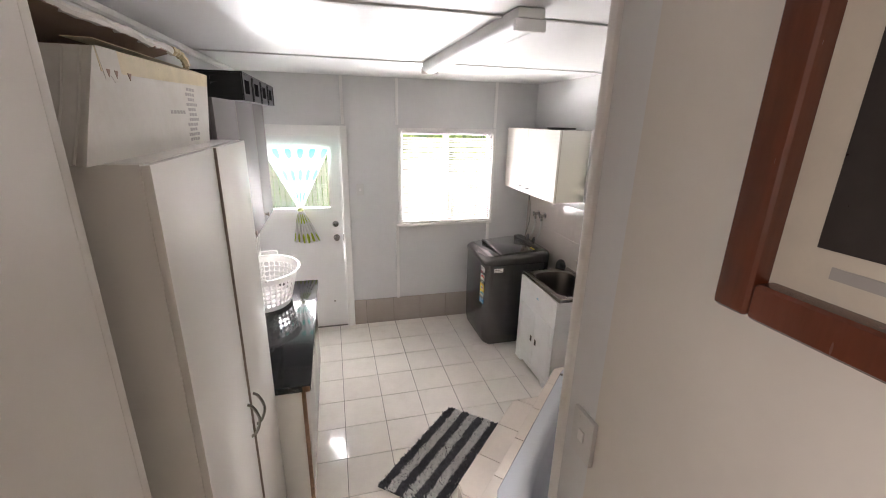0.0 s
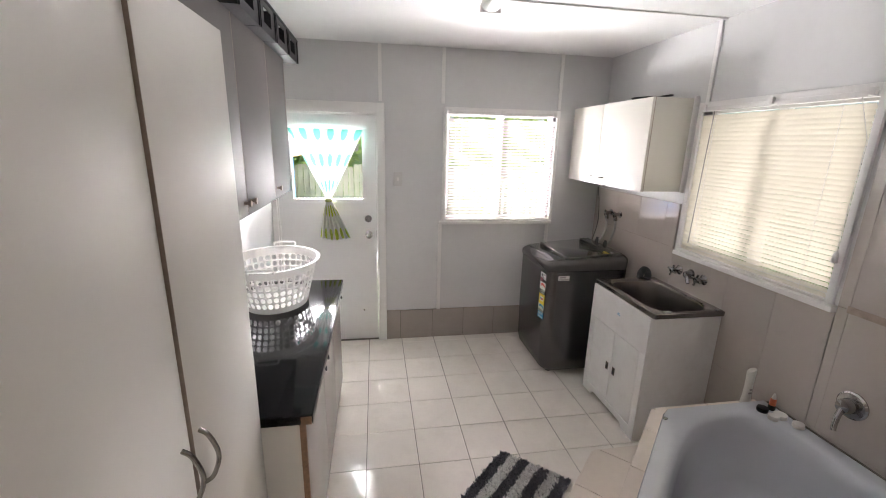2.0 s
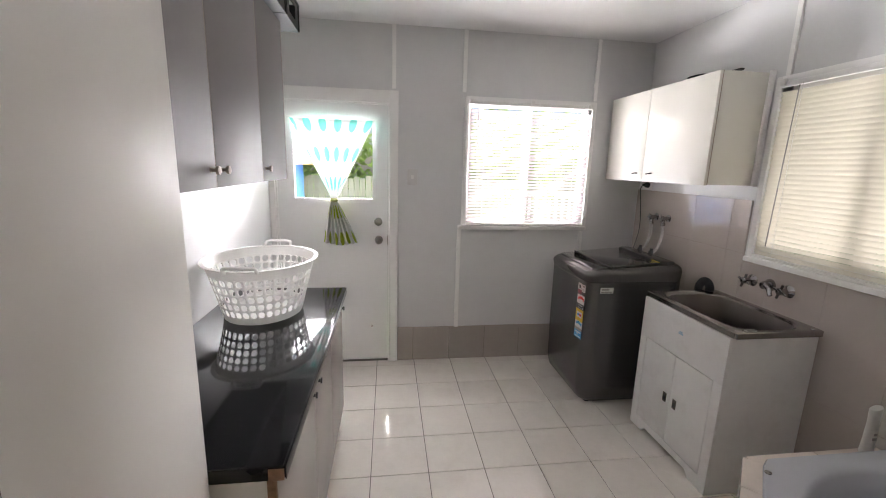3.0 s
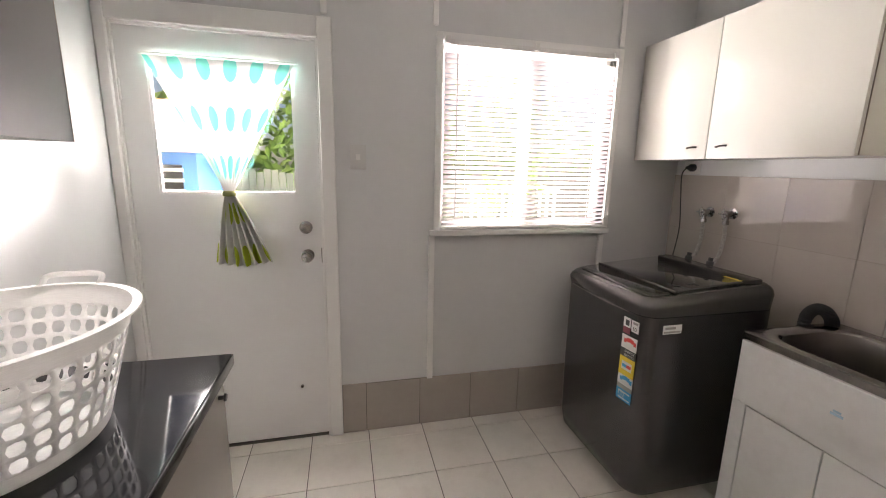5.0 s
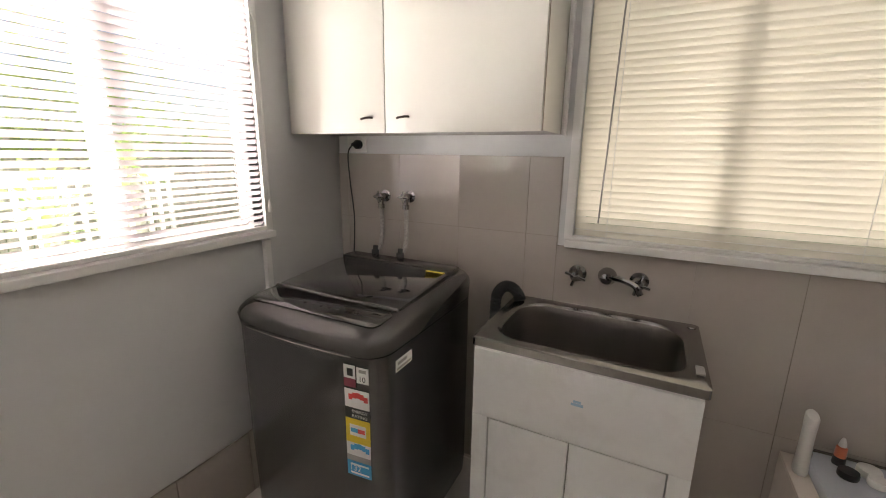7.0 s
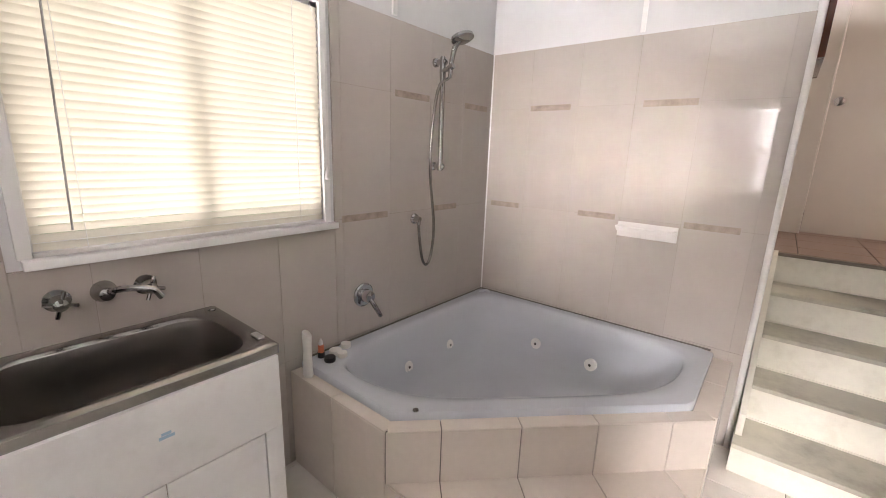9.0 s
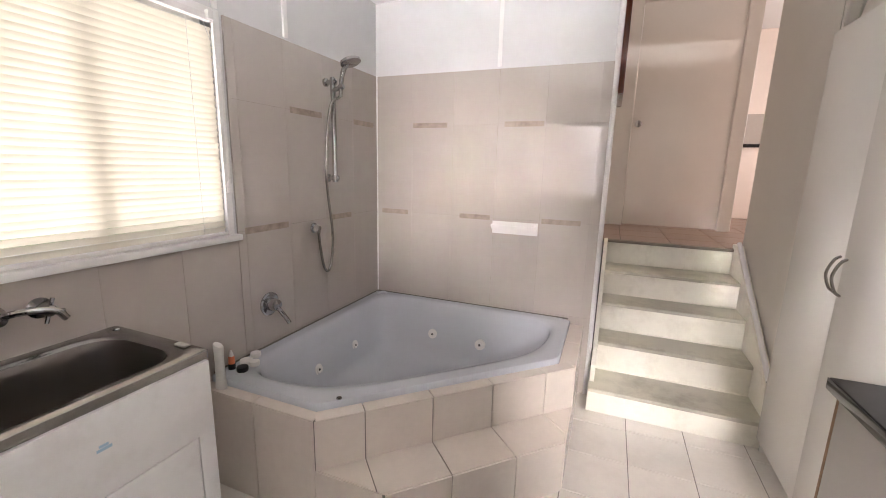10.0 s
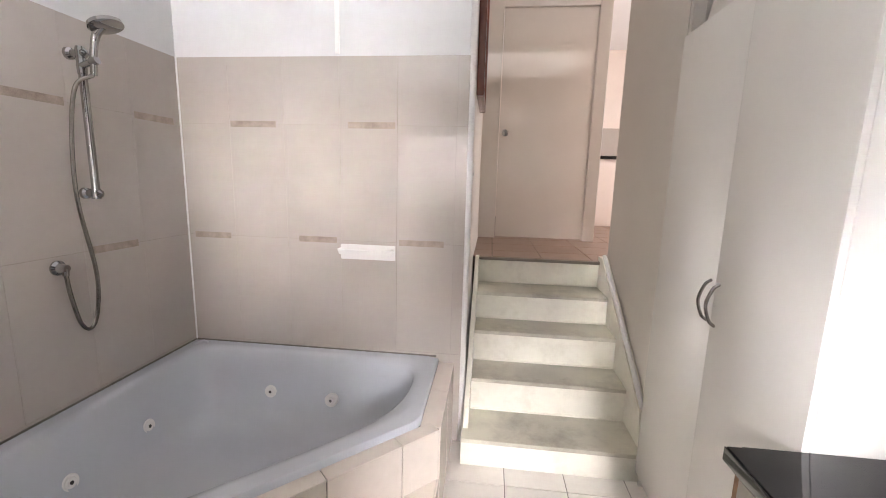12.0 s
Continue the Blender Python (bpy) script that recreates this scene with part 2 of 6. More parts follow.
def thin_cloth(name, col, through_part, pattern=False):
    m = bpy.data.materials.new(name)
    m.use_nodes = True
    N, L = m.node_tree.nodes, m.node_tree.links
    b = N["Principled BSDF"]
    b.inputs["Roughness"].default_value = 0.6
    tr = N.new("ShaderNodeBsdfTranslucent")
    mix = N.new("ShaderNodeMixShader")
    mix.inputs[0].default_value = through_part
    noise_tex = N.new("ShaderNodeTexNoise")
    noise_tex.inputs["Scale"].default_value = 30 if not pattern else 60
    ramp = N.new("ShaderNodeMapRange")
    ramp.inputs["To Min"].default_value, ramp.inputs["To Max"].default_value = 0.9, 1.08
    L.new(noise_tex.outputs["Fac"], ramp.inputs["Value"])
    sc = N.new("ShaderNodeVectorMath")
    sc.operation = "SCALE"
    sc.inputs[0].default_value = col
    L.new(ramp.outputs[0], sc.inputs["Scale"])
    out = sc.outputs[0]
    if pattern:
        uv = N.new("ShaderNodeUVMap")
        uv.uv_map = "cloth"
        vor = N.new("ShaderNodeTexVoronoi")
        vor.voronoi_dimensions = "2D"
        vor.inputs["Scale"].default_value, vor.inputs["Randomness"].default_value = 5.6, 0.0
        shift = N.new("ShaderNodeVectorMath")
        shift.operation = "MULTIPLY_ADD"
        shift.inputs[1].default_value, shift.inputs[2].default_value = (1.0, 0.786, 1.0), (0.0, -0.031, 0.0)
        L.new(uv.outputs[0], shift.inputs[0])
        L.new(shift.outputs[0], vor.inputs["Vector"])
        cut = N.new("ShaderNodeMath")
        cut.operation = "LESS_THAN"
        cut.inputs[1].default_value = 0.25
        L.new(vor.outputs["Distance"], cut.inputs[0])
        sep = N.new("ShaderNodeSeparateXYZ")
        L.new(uv.outputs[0], sep.inputs[0])
        low = N.new("ShaderNodeMath")
        low.operation = "GREATER_THAN"
        low.inputs[1].default_value = 0.56
        L.new(sep.outputs["Y"], low.inputs[0])
        hue = N.new("ShaderNodeMix")
        hue.data_type = "RGBA"
        hue.inputs["A"].default_value, hue.inputs["B"].default_value = (0.16, 0.62, 0.53, 1), (0.36, 0.45, 0.01, 1)
        L.new(low.outputs[0], hue.inputs["Factor"])
        mx = N.new("ShaderNodeMix")
        mx.data_type = "RGBA"
        L.new(cut.outputs[0], mx.inputs["Factor"])
        L.new(out, mx.inputs["A"])
        L.new(hue.outputs["Result"], mx.inputs["B"])
        out = mx.outputs["Result"]
    L.new(out, b.inputs["Base Color"])
    L.new(out, tr.inputs["Color"])
    L.new(b.outputs[0], mix.inputs[1])
    L.new(tr.outputs[0], mix.inputs[2])
    L.new(mix.outputs[0], N["Material Output"].inputs["Surface"])
    return m


slat_cream = thin_cloth("cream blind slat", (0.80, 0.755, 0.65), 0.45)
basket_plastic = thin_cloth("white basket plastic", (0.88, 0.87, 0.85), 0.35)
# white slats, coloured darker to offset the strong lamps behind them
slat_white_dimmed = thin_cloth("dimmed white blind slat", (0.40, 0.36, 0.358), 0.10)
curtain_mat = thin_cloth("sheer dotted curtain", (0.66, 0.65, 0.63), 0.05, True)

glass = bpy.data.materials.new("window glass")
glass.use_nodes = True
gb = glass.node_tree.nodes["Principled BSDF"]
gb.inputs["Transmission Weight"].default_value, gb.inputs["Roughness"].default_value, gb.inputs["IOR"].default_value = 1.0, 0.0, 1.45
gb.inputs["Base Color"].default_value = (0.97, 0.98, 0.97, 1)

# ---- building tools ----
ORIGIN = {}


def thing(name, loc, label="", category="", group="", kind=""):
    ob = new(name)
    ob.empty_display_size = 0.05
    ob.location = loc
    ORIGIN[ob] = Vector(loc)
    return tagged(ob, label, category, group, kind)


def finish(name, bm, material, smooth=30):
    bmesh.ops.recalc_face_normals(bm, faces=bm.faces)
    me = bpy.data.meshes.new(name)
    if smooth:
        for f in bm.faces:
            f.smooth = True
        for e in bm.edges:
            if len(e.link_faces) == 2 and e.calc_face_angle(0) > radians(smooth):
                e.smooth = False
    bm.to_mesh(me)
    bm.free()
    me.materials.append(material)
    return me


def part(name, bm, material, parent, label="", smooth=30):
    """One mesh, given in world places, as a part of its parent."""
    o = ORIGIN[parent]
    bmesh.ops.translate(bm, verts=bm.verts, vec=-o)
    ob = new(name, finish(name, bm, material, smooth))
    ob.parent = parent
    ORIGIN[ob] = o
    if label:
        ob["label"] = label
    return ob


def solid(name, bm, material, label="", category="", kind="", smooth=30):
    ob = new(name, finish(name, bm, material, smooth))
    ORIGIN[ob] = Vector((0, 0, 0))
    return tagged(ob, label, category, "", kind)


def box(x0, x1, y0, y1, z0, z1, bevel=0.0, seg=2, bm=None):
    own = bmesh.new()
    r = bmesh.ops.create_cube(own, size=1)
    bmesh.ops.scale(own, vec=(x1 - x0, y1 - y0, z1 - z0), verts=own.verts)
    bmesh.ops.translate(own, vec=((x0 + x1) / 2, (y0 + y1) / 2, (z0 + z1) / 2), verts=own.verts)
    if bevel:
        bmesh.ops.bevel(own, geom=own.edges[:], offset=bevel, segments=seg, affect="EDGES", profile=0.6)
    return own if bm is None else merge(bm, own)


def merge(a, b):
    me = bpy.data.meshes.new("t")
    b.to_mesh(me)
    b.free()
    a.from_mesh(me)
    bpy.data.meshes.remove(me)
    return a


def boxes(rows, bevel=0.0, seg=1):
    bm = bmesh.new()
    for r in rows:
        box(*r, bevel=bevel, seg=seg, bm=bm)
    return bm


def tube(points, r, sides=10, caps=True, closed=False):
    """A round rod along a line of points; r a number or one for each point."""
    bm = bmesh.new()
    pts = [Vector(p) for p in points]
    rad = [r] * len(pts) if isinstance(r, (int, float)) else r
    rings = []
    prev = None
    n = len(pts)
    for i, p in enumerate(pts):
        a = pts[(i - 1) % n] if (i or closed) else p
        b = pts[(i + 1) % n] if (i < n - 1 or closed) else p
        d = (b - a).normalized()
        if prev is None:
            u = d.orthogonal().normalized()
        else:
            u = (prev - d * prev.dot(d)).normalized()
        prev = u
        v = d.cross(u)
        rings.append([bm.verts.new(p + (u * math.cos(t) + v * math.sin(t)) * rad[i]) for t in [2 * math.pi * k / sides for k in range(sides)]])
    for i in range(n if closed else n - 1):
        A, B = rings[i], rings[(i + 1) % n]
        for k in range(sides):
            bm.faces.new((A[k], A[(k + 1) % sides], B[(k + 1) % sides], B[k]))
    if caps and not closed:
        bm.faces.new(rings[0])
        bm.faces.new(rings[-1])
    return bm


def lathe(center, axis, profile, sides=24):
    """A turned solid: profile rows (distance along axis, radius)."""
    c, a = Vector(center), Vector(axis).normalized()
    return tube([c + a * d for d, _ in profile], [max(r, 0.0004) for _, r in profile], sides)


def curve_pts(pts, n=8):
    """A smooth line through points (Catmull-Rom)."""
    P = [Vector(p) for p in pts]
    P = [P[0] * 2 - P[1]] + P + [P[-1] * 2 - P[-2]]
    out = []
    for i in range(1, len(P) - 2):
        for k in range(n):
            t = k / n
            a, b, c, d = P[i - 1], P[i], P[i + 1], P[i + 2]
            out.append(0.5 * (2 * b + (c - a) * t + (2 * a - 5 * b + 4 * c - d) * t * t + (3 * b - a - 3 * c + d) * t ** 3))
    return out + [P[-2]]


def prism(poly, z0, z1, bevel=0.0, axis="z"):
    """An upright prism over a polygon; axis x: the polygon is (y, z) and z0, z1 run along x."""
    bm = bmesh.new()
    place = (lambda p, h: (p[0], p[1], h)) if axis == "z" else (lambda p, h: (h, p[0], p[1]))
    lo = [bm.verts.new(place(p, z0)) for p in poly]
    hi = [bm.verts.new(place(p, z1)) for p in poly]
    bm.faces.new(lo)
    bm.faces.new(hi)
    for i in range(len(poly)):
        j = (i + 1) % len(poly)
        bm.faces.new((lo[i], lo[j], hi[j], hi[i]))
    if bevel:
        bmesh.ops.bevel(bm, geom=bm.edges[:], offset=bevel, segments=1, affect="EDGES")
    return bm


def loft(rings, cap=True, wrap=True, last_only=False):
    bm = bmesh.new()
    R = [[bm.verts.new(p) for p in ring] for ring in rings]
    n = len(R[0])
    for A, B in zip(R, R[1:]):
        for k in range(n if wrap else n - 1):
            bm.faces.new((A[k], A[(k + 1) % n], B[(k + 1) % n], B[k]))
    if cap:
        if not last_only:
            bm.faces.new(R[0])
        bm.faces.new(R[-1])
    return bm


def panels(name, rows, material, parent, bevel=0.001, label=""):
    """Boards, each a part of its own."""
    return [part(name, box(*r, bevel), material, parent, label) for r in rows]


def rounded_rect(x0, x1, y0, y1, z, r, n=6):
    pts = []
    for cx, cy, a in ((x1 - r, y1 - r, 0), (x0 + r, y1 - r, 90), (x0 + r, y0 + r, 180), (x1 - r, y0 + r, 270)):
        for k in range(n + 1):
            t = radians(a + 90 * k / n)
            pts.append((cx + r * math.cos(t), cy + r * math.sin(t), z))
    return pts


# ---- the large structure ----
XL, XR, YB, YS, CEIL = -0.51, 2.39, 4.86, 1.44, 2.545
TOP = 3.35
LAND = 0.92


def wall(name, rows, material=None, label="painted plasterboard wall"):
    return solid(name, boxes(rows), material or wall_paint, label, "wall", "structure", smooth=0)


# back wall with door and window openings
DX0, DX1, DZ = -0.455, 0.345, 2.0
BX0, BX1, BZ0, BZ1 = 0.945, 1.915, 1.125, 2.055
wall_back = wall("wall_back", [
    (-0.65, DX0 - 0.012, YB, YB + 0.12, -0.05, CEIL + 0.1), (DX0 - 0.012, DX1 + 0.012, YB, YB + 0.12, DZ + 0.012, CEIL + 0.1),
    (DX1 + 0.012, BX0, YB, YB + 0.12, -0.05, CEIL + 0.1), (BX0, BX1, YB, YB + 0.12, -0.05, BZ0), (BX0, BX1, YB, YB + 0.12, BZ1, CEIL + 0.1),
    (BX1, XR + 0.13, YB, YB + 0.12, -0.05, CEIL + 0.1)], label="white painted sheeted back wall")
RY0, RY1, RZ0, RZ1 = 2.765, 3.715, 1.125, 2.045
wall_right = wall("wall_right", [
    (XR, XR + 0.12, YS - 0.14, RY0, -0.05, CEIL + 0.1), (XR, XR + 0.12, RY0, RY1, -0.05, RZ0), (XR, XR + 0.12, RY0, RY1, RZ1, CEIL + 0.1),
    (XR, XR + 0.12, RY1, YB, -0.05, CEIL + 0.1)], label="white painted wall tiled in its lower part")
wall_left = wall("wall_left", [(XL - 0.12, XL, 1.40, YB, -0.05, CEIL + 0.1)], label="white painted side wall")
HX0, HX1 = -0.15, 0.80
HY = -0.46
wall_bath = wall("wall_bath", [(HX1, XR, YS - 0.12, YS, -0.05, CEIL + 0.1)], label="bath end wall, tiled with white paint above")
wall_header = wall("wall_header", [(XL - 0.12, XR + 0.12, YS - 0.12, YS, CEIL + 0.1, TOP)], label="white painted wall over the stairs")
wall_hall_right = wall("wall_hall_right", [(HX1, HX1 + 0.1, HY - 0.12, YS - 0.12, -0.05, TOP)], hall_paint, "cream painted hall wall")
wall_hall_left = wall("wall_hall_left", [(HX0 - 0.11, HX0, 0.60, 1.50, -0.05, TOP), (XL, HX0 - 0.11, 1.50 - 0.1, 1.50, -0.05, TOP)], hall_paint, "cream painted stair wall")
# the hall's end with its door, and the bright room beside it
EDX0, EDX1, EDZ = -0.19, 0.635, LAND + 2.09
wall_hall_end = wall("wall_hall_end", [(EDX1 + 0.012, HX1, HY - 0.1, HY, LAND, TOP), (EDX0 - 0.012, EDX1 + 0.012, HY - 0.1, HY, EDZ + 0.012, TOP),
                                       (-0.30, EDX0 - 0.012, HY - 0.1, HY, LAND, TOP)], hall_paint, "cream painted hall end wall")
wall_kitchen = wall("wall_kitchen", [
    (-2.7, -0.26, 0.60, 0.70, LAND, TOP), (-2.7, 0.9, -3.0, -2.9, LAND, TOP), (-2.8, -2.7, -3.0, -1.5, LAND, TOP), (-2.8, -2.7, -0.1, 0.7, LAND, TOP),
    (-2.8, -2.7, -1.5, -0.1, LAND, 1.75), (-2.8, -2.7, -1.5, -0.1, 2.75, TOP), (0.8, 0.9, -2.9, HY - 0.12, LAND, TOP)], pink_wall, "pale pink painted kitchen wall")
solid("ceiling", boxes([(XL - 0.12, XR + 0.12, YS - 0.12, YB + 0.12, CEIL, CEIL + 0.08)]), ceiling_paint, "white painted sheeted ceiling", "ceiling", "structure", 0)
solid("ceiling_hall", boxes([(-2.8, 0.9, -3.0, YS, TOP, TOP + 0.08)]), ceiling_paint, "white painted hall ceiling", "ceiling", "structure", 0)
floor = solid("floor", boxes([(XL, XR, 1.40, YB + 0.12, -0.12, -0.004)]), grout, "cream glazed square tiled floor with dark grout", "floor", "structure", 0)
landing = solid("floor_landing", boxes([(-2.7, HX1, -2.9, 0.552, LAND - 0.12, LAND - 0.008), (HX0, HX1, 0.40, 0.535, -0.05, LAND - 0.12)]), grout, "brown tiled landing floor", "floor", "structure", 0)

# cover strips over the sheet joints
strips = [(0.376, 0.404, YB - 0.013, YB, 2.115, CEIL), (0.892, 0.920, YB - 0.013, YB, 2.115, CEIL), (1.915, 1.943, YB - 0.013, YB, 2.10, CEIL),
          (0.886, 0.916, YB - 0.022, YB, 0.284, 1.095), (1.895, 1.923, YB - 0.022, YB, 0.30, 1.085),
          (XR - 0.013, XR, 3.675, 3.705, 2.075, CEIL), (XR - 0.013, XR, 2.32, 2.35, 2.085, CEIL), (XR - 0.013, XR, 2.735, 2.76, 2.085, CEIL),
          (1.48, 1.505, YS, YS + 0.006, 2.085, CEIL), (XL, XL + 0.008, 3.02, 3.05, 0.86, 1.49)]
for s in strips:
    solid("trim", boxes([s], 0.002), trim_paint, "white painted cover strip", "trim", "structure")
for y in (2.27, 3.665):
    solid("trim", boxes([(XL, XR, y - 0.014, y + 0.014, CEIL - 0.008, CEIL)], 0.002), trim_paint, "white painted ceiling cover strip", "trim", "structure")
solid("cornice", boxes([(XL, XL + 0.03, 1.6, YB, CEIL - 0.035, CEIL)], 0.008), trim_paint, "white ceiling moulding", "trim", "structure")
solid("trim", tube([(HX1 + 0.004, YS - 0.006, 0.0), (HX1 + 0.004, YS - 0.006, TOP - 0.7)], 0.017, 12), trim_paint, "white rounded corner strip", "trim", "structure")
solid("trim", boxes([(HX0 - 0.056, HX0 - 0.001, 1.50, 1.535, 0, CEIL)], 0.012, 3), hall_paint, "white painted corner post", "trim", "structure")

# ---- doors and windows ----
door = thing("door_1", (-0.05, YB + 0.03, 0), "white back door, closed, with glazed upper half", "door", kind="structure")
gx0, gx1, gz0, gz1 = -0.345, 0.245, 1.305, 1.885
y0, y1 = YB + 0.008, YB + 0.048
part("leaf", boxes([(DX0, gx0, y0, y1, 0.012, DZ), (gx1, DX1, y0, y1, 0.012, DZ), (gx0, gx1, y0, y1, 0.012, gz0), (gx0, gx1, y0, y1, gz1, DZ)]), door_paint, door, smooth=0)
part("glazing_bead", boxes([(gx0, gx1, y0 + 0.002, y0 + 0.02, gz0, gz0 + 0.012), (gx0, gx1, y0 + 0.002, y0 + 0.02, gz1 - 0.012, gz1), (gx0, gx0 + 0.012, y0 + 0.002, y0 + 0.02, gz0 + 0.012, gz1 - 0.012),
                            (gx1 - 0.012, gx1, y0 + 0.002, y0 + 0.02, gz0 + 0.012, gz1 - 0.012)]), trim_paint, door)
pane = part("pane", boxes([(gx0, gx1, y0 + 0.022, y0 + 0.026, gz0, gz1)]), glass, door, "clear glass")
pane.visible_shadow = False
kb = part("knob", lathe((0.277, y0, 1.005), (0, -1, 0), [(0, 0.03), (0.006, 0.031), (0.01, 0.014), (0.03, 0.013), (0.036, 0.024), (0.05, 0.028), (0.06, 0.024), (0.064, 0.01), (0.064, 0)]), knob_metal, door, "chrome door knob")
part("deadlock", lathe((0.273, y0, 1.145), (0, -1, 0), [(0, 0.031), (0.008, 0.031), (0.014, 0.024), (0.02, 0.022), (0.022, 0)]), knob_metal, door, "chrome deadlock")
part("strike_plate", boxes([(DX1 - 0.004, DX1 + 0.006, y0 - 0.003, y0 + 0.03, 0.965, 1.04)], 0.001), chrome, door, "chrome strike plate")
for z in (0.25, 1.0, 1.70):
    part("hinge", boxes([(DX0 - 0.008, DX0 + 0.006, y0 - 0.006, y0 + 0.004, z, z + 0.09)], 0.003), trim_paint, door)
part("door_stop", lathe((0.22, y0, 0.30), (0, -1, 0), [(0, 0.008), (0.012, 0.007), (0.014, 0)], 10), steel, door, "small metal holes plate")
part("door_casing", boxes([(DX1 + 0.012, 0.422, YB - 0.022, YB + 0.004, 0, 2.10), (XL + 0.001, DX0 - 0.012, YB - 0.022, YB + 0.004, 0, 2.10), (DX0 - 0.012, DX1 + 0.012, YB - 0.022, YB + 0.004, DZ + 0.012, 2.10)], 0.003), trim_paint, door, "white painted architrave")
part("threshold", box(DX0 - 0.011, DX1 + 0.011, YB + 0.05, YB + 0.118, -0.05, 0.028, 0.004), fence_wood, door, "weathered timber threshold")
part("stop_bead", boxes([(DX1 + 0.001, DX1 + 0.0115, YB - 0.006, YB + 0.1, 0, DZ + 0.011), (DX0 - 0.0115, DX0 - 0.001, YB - 0.006, YB + 0.1, 0, DZ + 0.011), (DX0, DX1, YB - 0.006, YB + 0.1, DZ + 0.001, DZ + 0.0115)]), trim_paint, door)


def slat_mesh(length, along, tilt, width, material, name):
    """A shallow curved slat, its middle at the origin."""
    bm = bmesh.new()
    rows = []
    for k in range(4):
        s = (k / 3 - 0.5) * width
        up = 0.0025 * (1 - (2 * k / 3 - 1) ** 2)
        a, b = s * math.cos(tilt) - up * math.sin(tilt), s * math.sin(tilt) + up * math.cos(tilt)
        rows.append([bm.verts.new((e, a, b) if along == "x" else (a, e, b)) for e in (-length / 2, length / 2)])
    for A, B in zip(rows, rows[1:]):
        bm.faces.new((A[0], A[1], B[1], B[0]))
    return finish(name, bm, material, 60)


def venetian(name, along, a0, a1, z0, z1, off, tilt, mat, label, step=0.0245):
    """A blind along x on the back wall (off is y) or along y on the window wall (off is x)."""
    mid = (a0 + a1) / 2
    here = (lambda a, d, z: (a, off + d, z)) if along == "x" else (lambda a, d, z: (off + d, a, z))
    th = thing(name, here(mid, 0, z0), label, "blind")

    def bar(p, q, w, t):
        lo, hi = here(p[0], -t, p[1]), here(q[0], t, q[1])
        return box(min(lo[0], hi[0]), max(lo[0], hi[0]), min(lo[1], hi[1]), max(lo[1], hi[1]), p[1], q[1], 0.003)
    part("head_rail", bar((a0, z1 - 0.026), (a1, z1), 0, 0.014), white_plastic, th)
    part("bottom_rail", bar((a0, z0), (a1, z0 + 0.014), 0, 0.012), white_plastic, th)
    me = slat_mesh(a1 - a0 - 0.008, along, tilt, 0.028, mat, "slat")
    n = int((z1 - 0.035 - z0 - 0.02) / step)
    for k in range(n):
        ob = new("slat", me)
        ob.parent = th
        ob.location = here(0, 0, 0)
        p = Vector(here(mid, 0, z0 + 0.028 + k * step)) - ORIGIN[th]
        ob.location = p + Vector((0, 0, random.uniform(-0.0004, 0.0004)))
        ob.rotation_euler = (random.uniform(-0.015, 0.015), 0, 0) if along == "x" else (0, random.uniform(-0.015, 0.015), 0)
        ORIGIN[ob] = ORIGIN[th]
    for a in (a0 + 0.12, a1 - 0.12):
        part("ladder_cord", tube([here(a, -0.0135, z0 + 0.01), here(a, -0.0135, z1 - 0.02)], 0.0011, 5), white_plastic, th)
    return th


def sash(th, along, a0, a1, z0, z1, face, out):
    """Frame, mullion, panes: face is the wall's room face, out +1 for outward."""
    here = (lambda a, d: (a, face + out * d)) if along == "x" else (lambda a, d: (face + out * d, a))

    def b(p0, p1, d0, d1, za, zb, bev=0.003):
        A, B = here(p0, d0), here(p1, d1)
        return box(min(A[0], B[0]), max(A[0], B[0]), min(A[1], B[1]), max(A[1], B[1]), za, zb, bev)
    m = (a0 + a1) / 2
    for p0, p1, za, zb in ((a0, a0 + 0.03, z0, z1), (a1 - 0.03, a1, z0, z1), (m - 0.028, m + 0.028, z0 + 0.03, z1 - 0.03), (a0 + 0.03, a1 - 0.03, z0, z0 + 0.03), (a0 + 0.03, a1 - 0.03, z1 - 0.03, z1)):
        part("window_bar", b(p0, p1, 0.06, 0.10, za, zb), trim_paint, th)
    for p0, p1 in ((a0 + 0.03, m - 0.028), (m + 0.028, a1 - 0.03)):
        pn = part("pane", b(p0, p1, 0.078, 0.082, z0 + 0.03, z1 - 0.03, 0), glass, th, "clear glass")
        pn.visible_shadow = False
    # architrave, sill and reveal
    for p0, p1, za, zb in ((a0 - 0.032, a0, z0, z1 + 0.035), (a1, a1 + 0.032, z0, z1 + 0.035), (a0, a1, z1, z1 + 0.035)):
        part("casing", b(p0, p1, -0.014, 0.06, za, zb), trim_paint, th, "white painted architrave")
    part("window_sill", b(a0 - 0.055, a1 + 0.025, -0.04, 0.06, z0 - 0.028, z0, 0.005), trim_paint, th, "white painted timber sill")


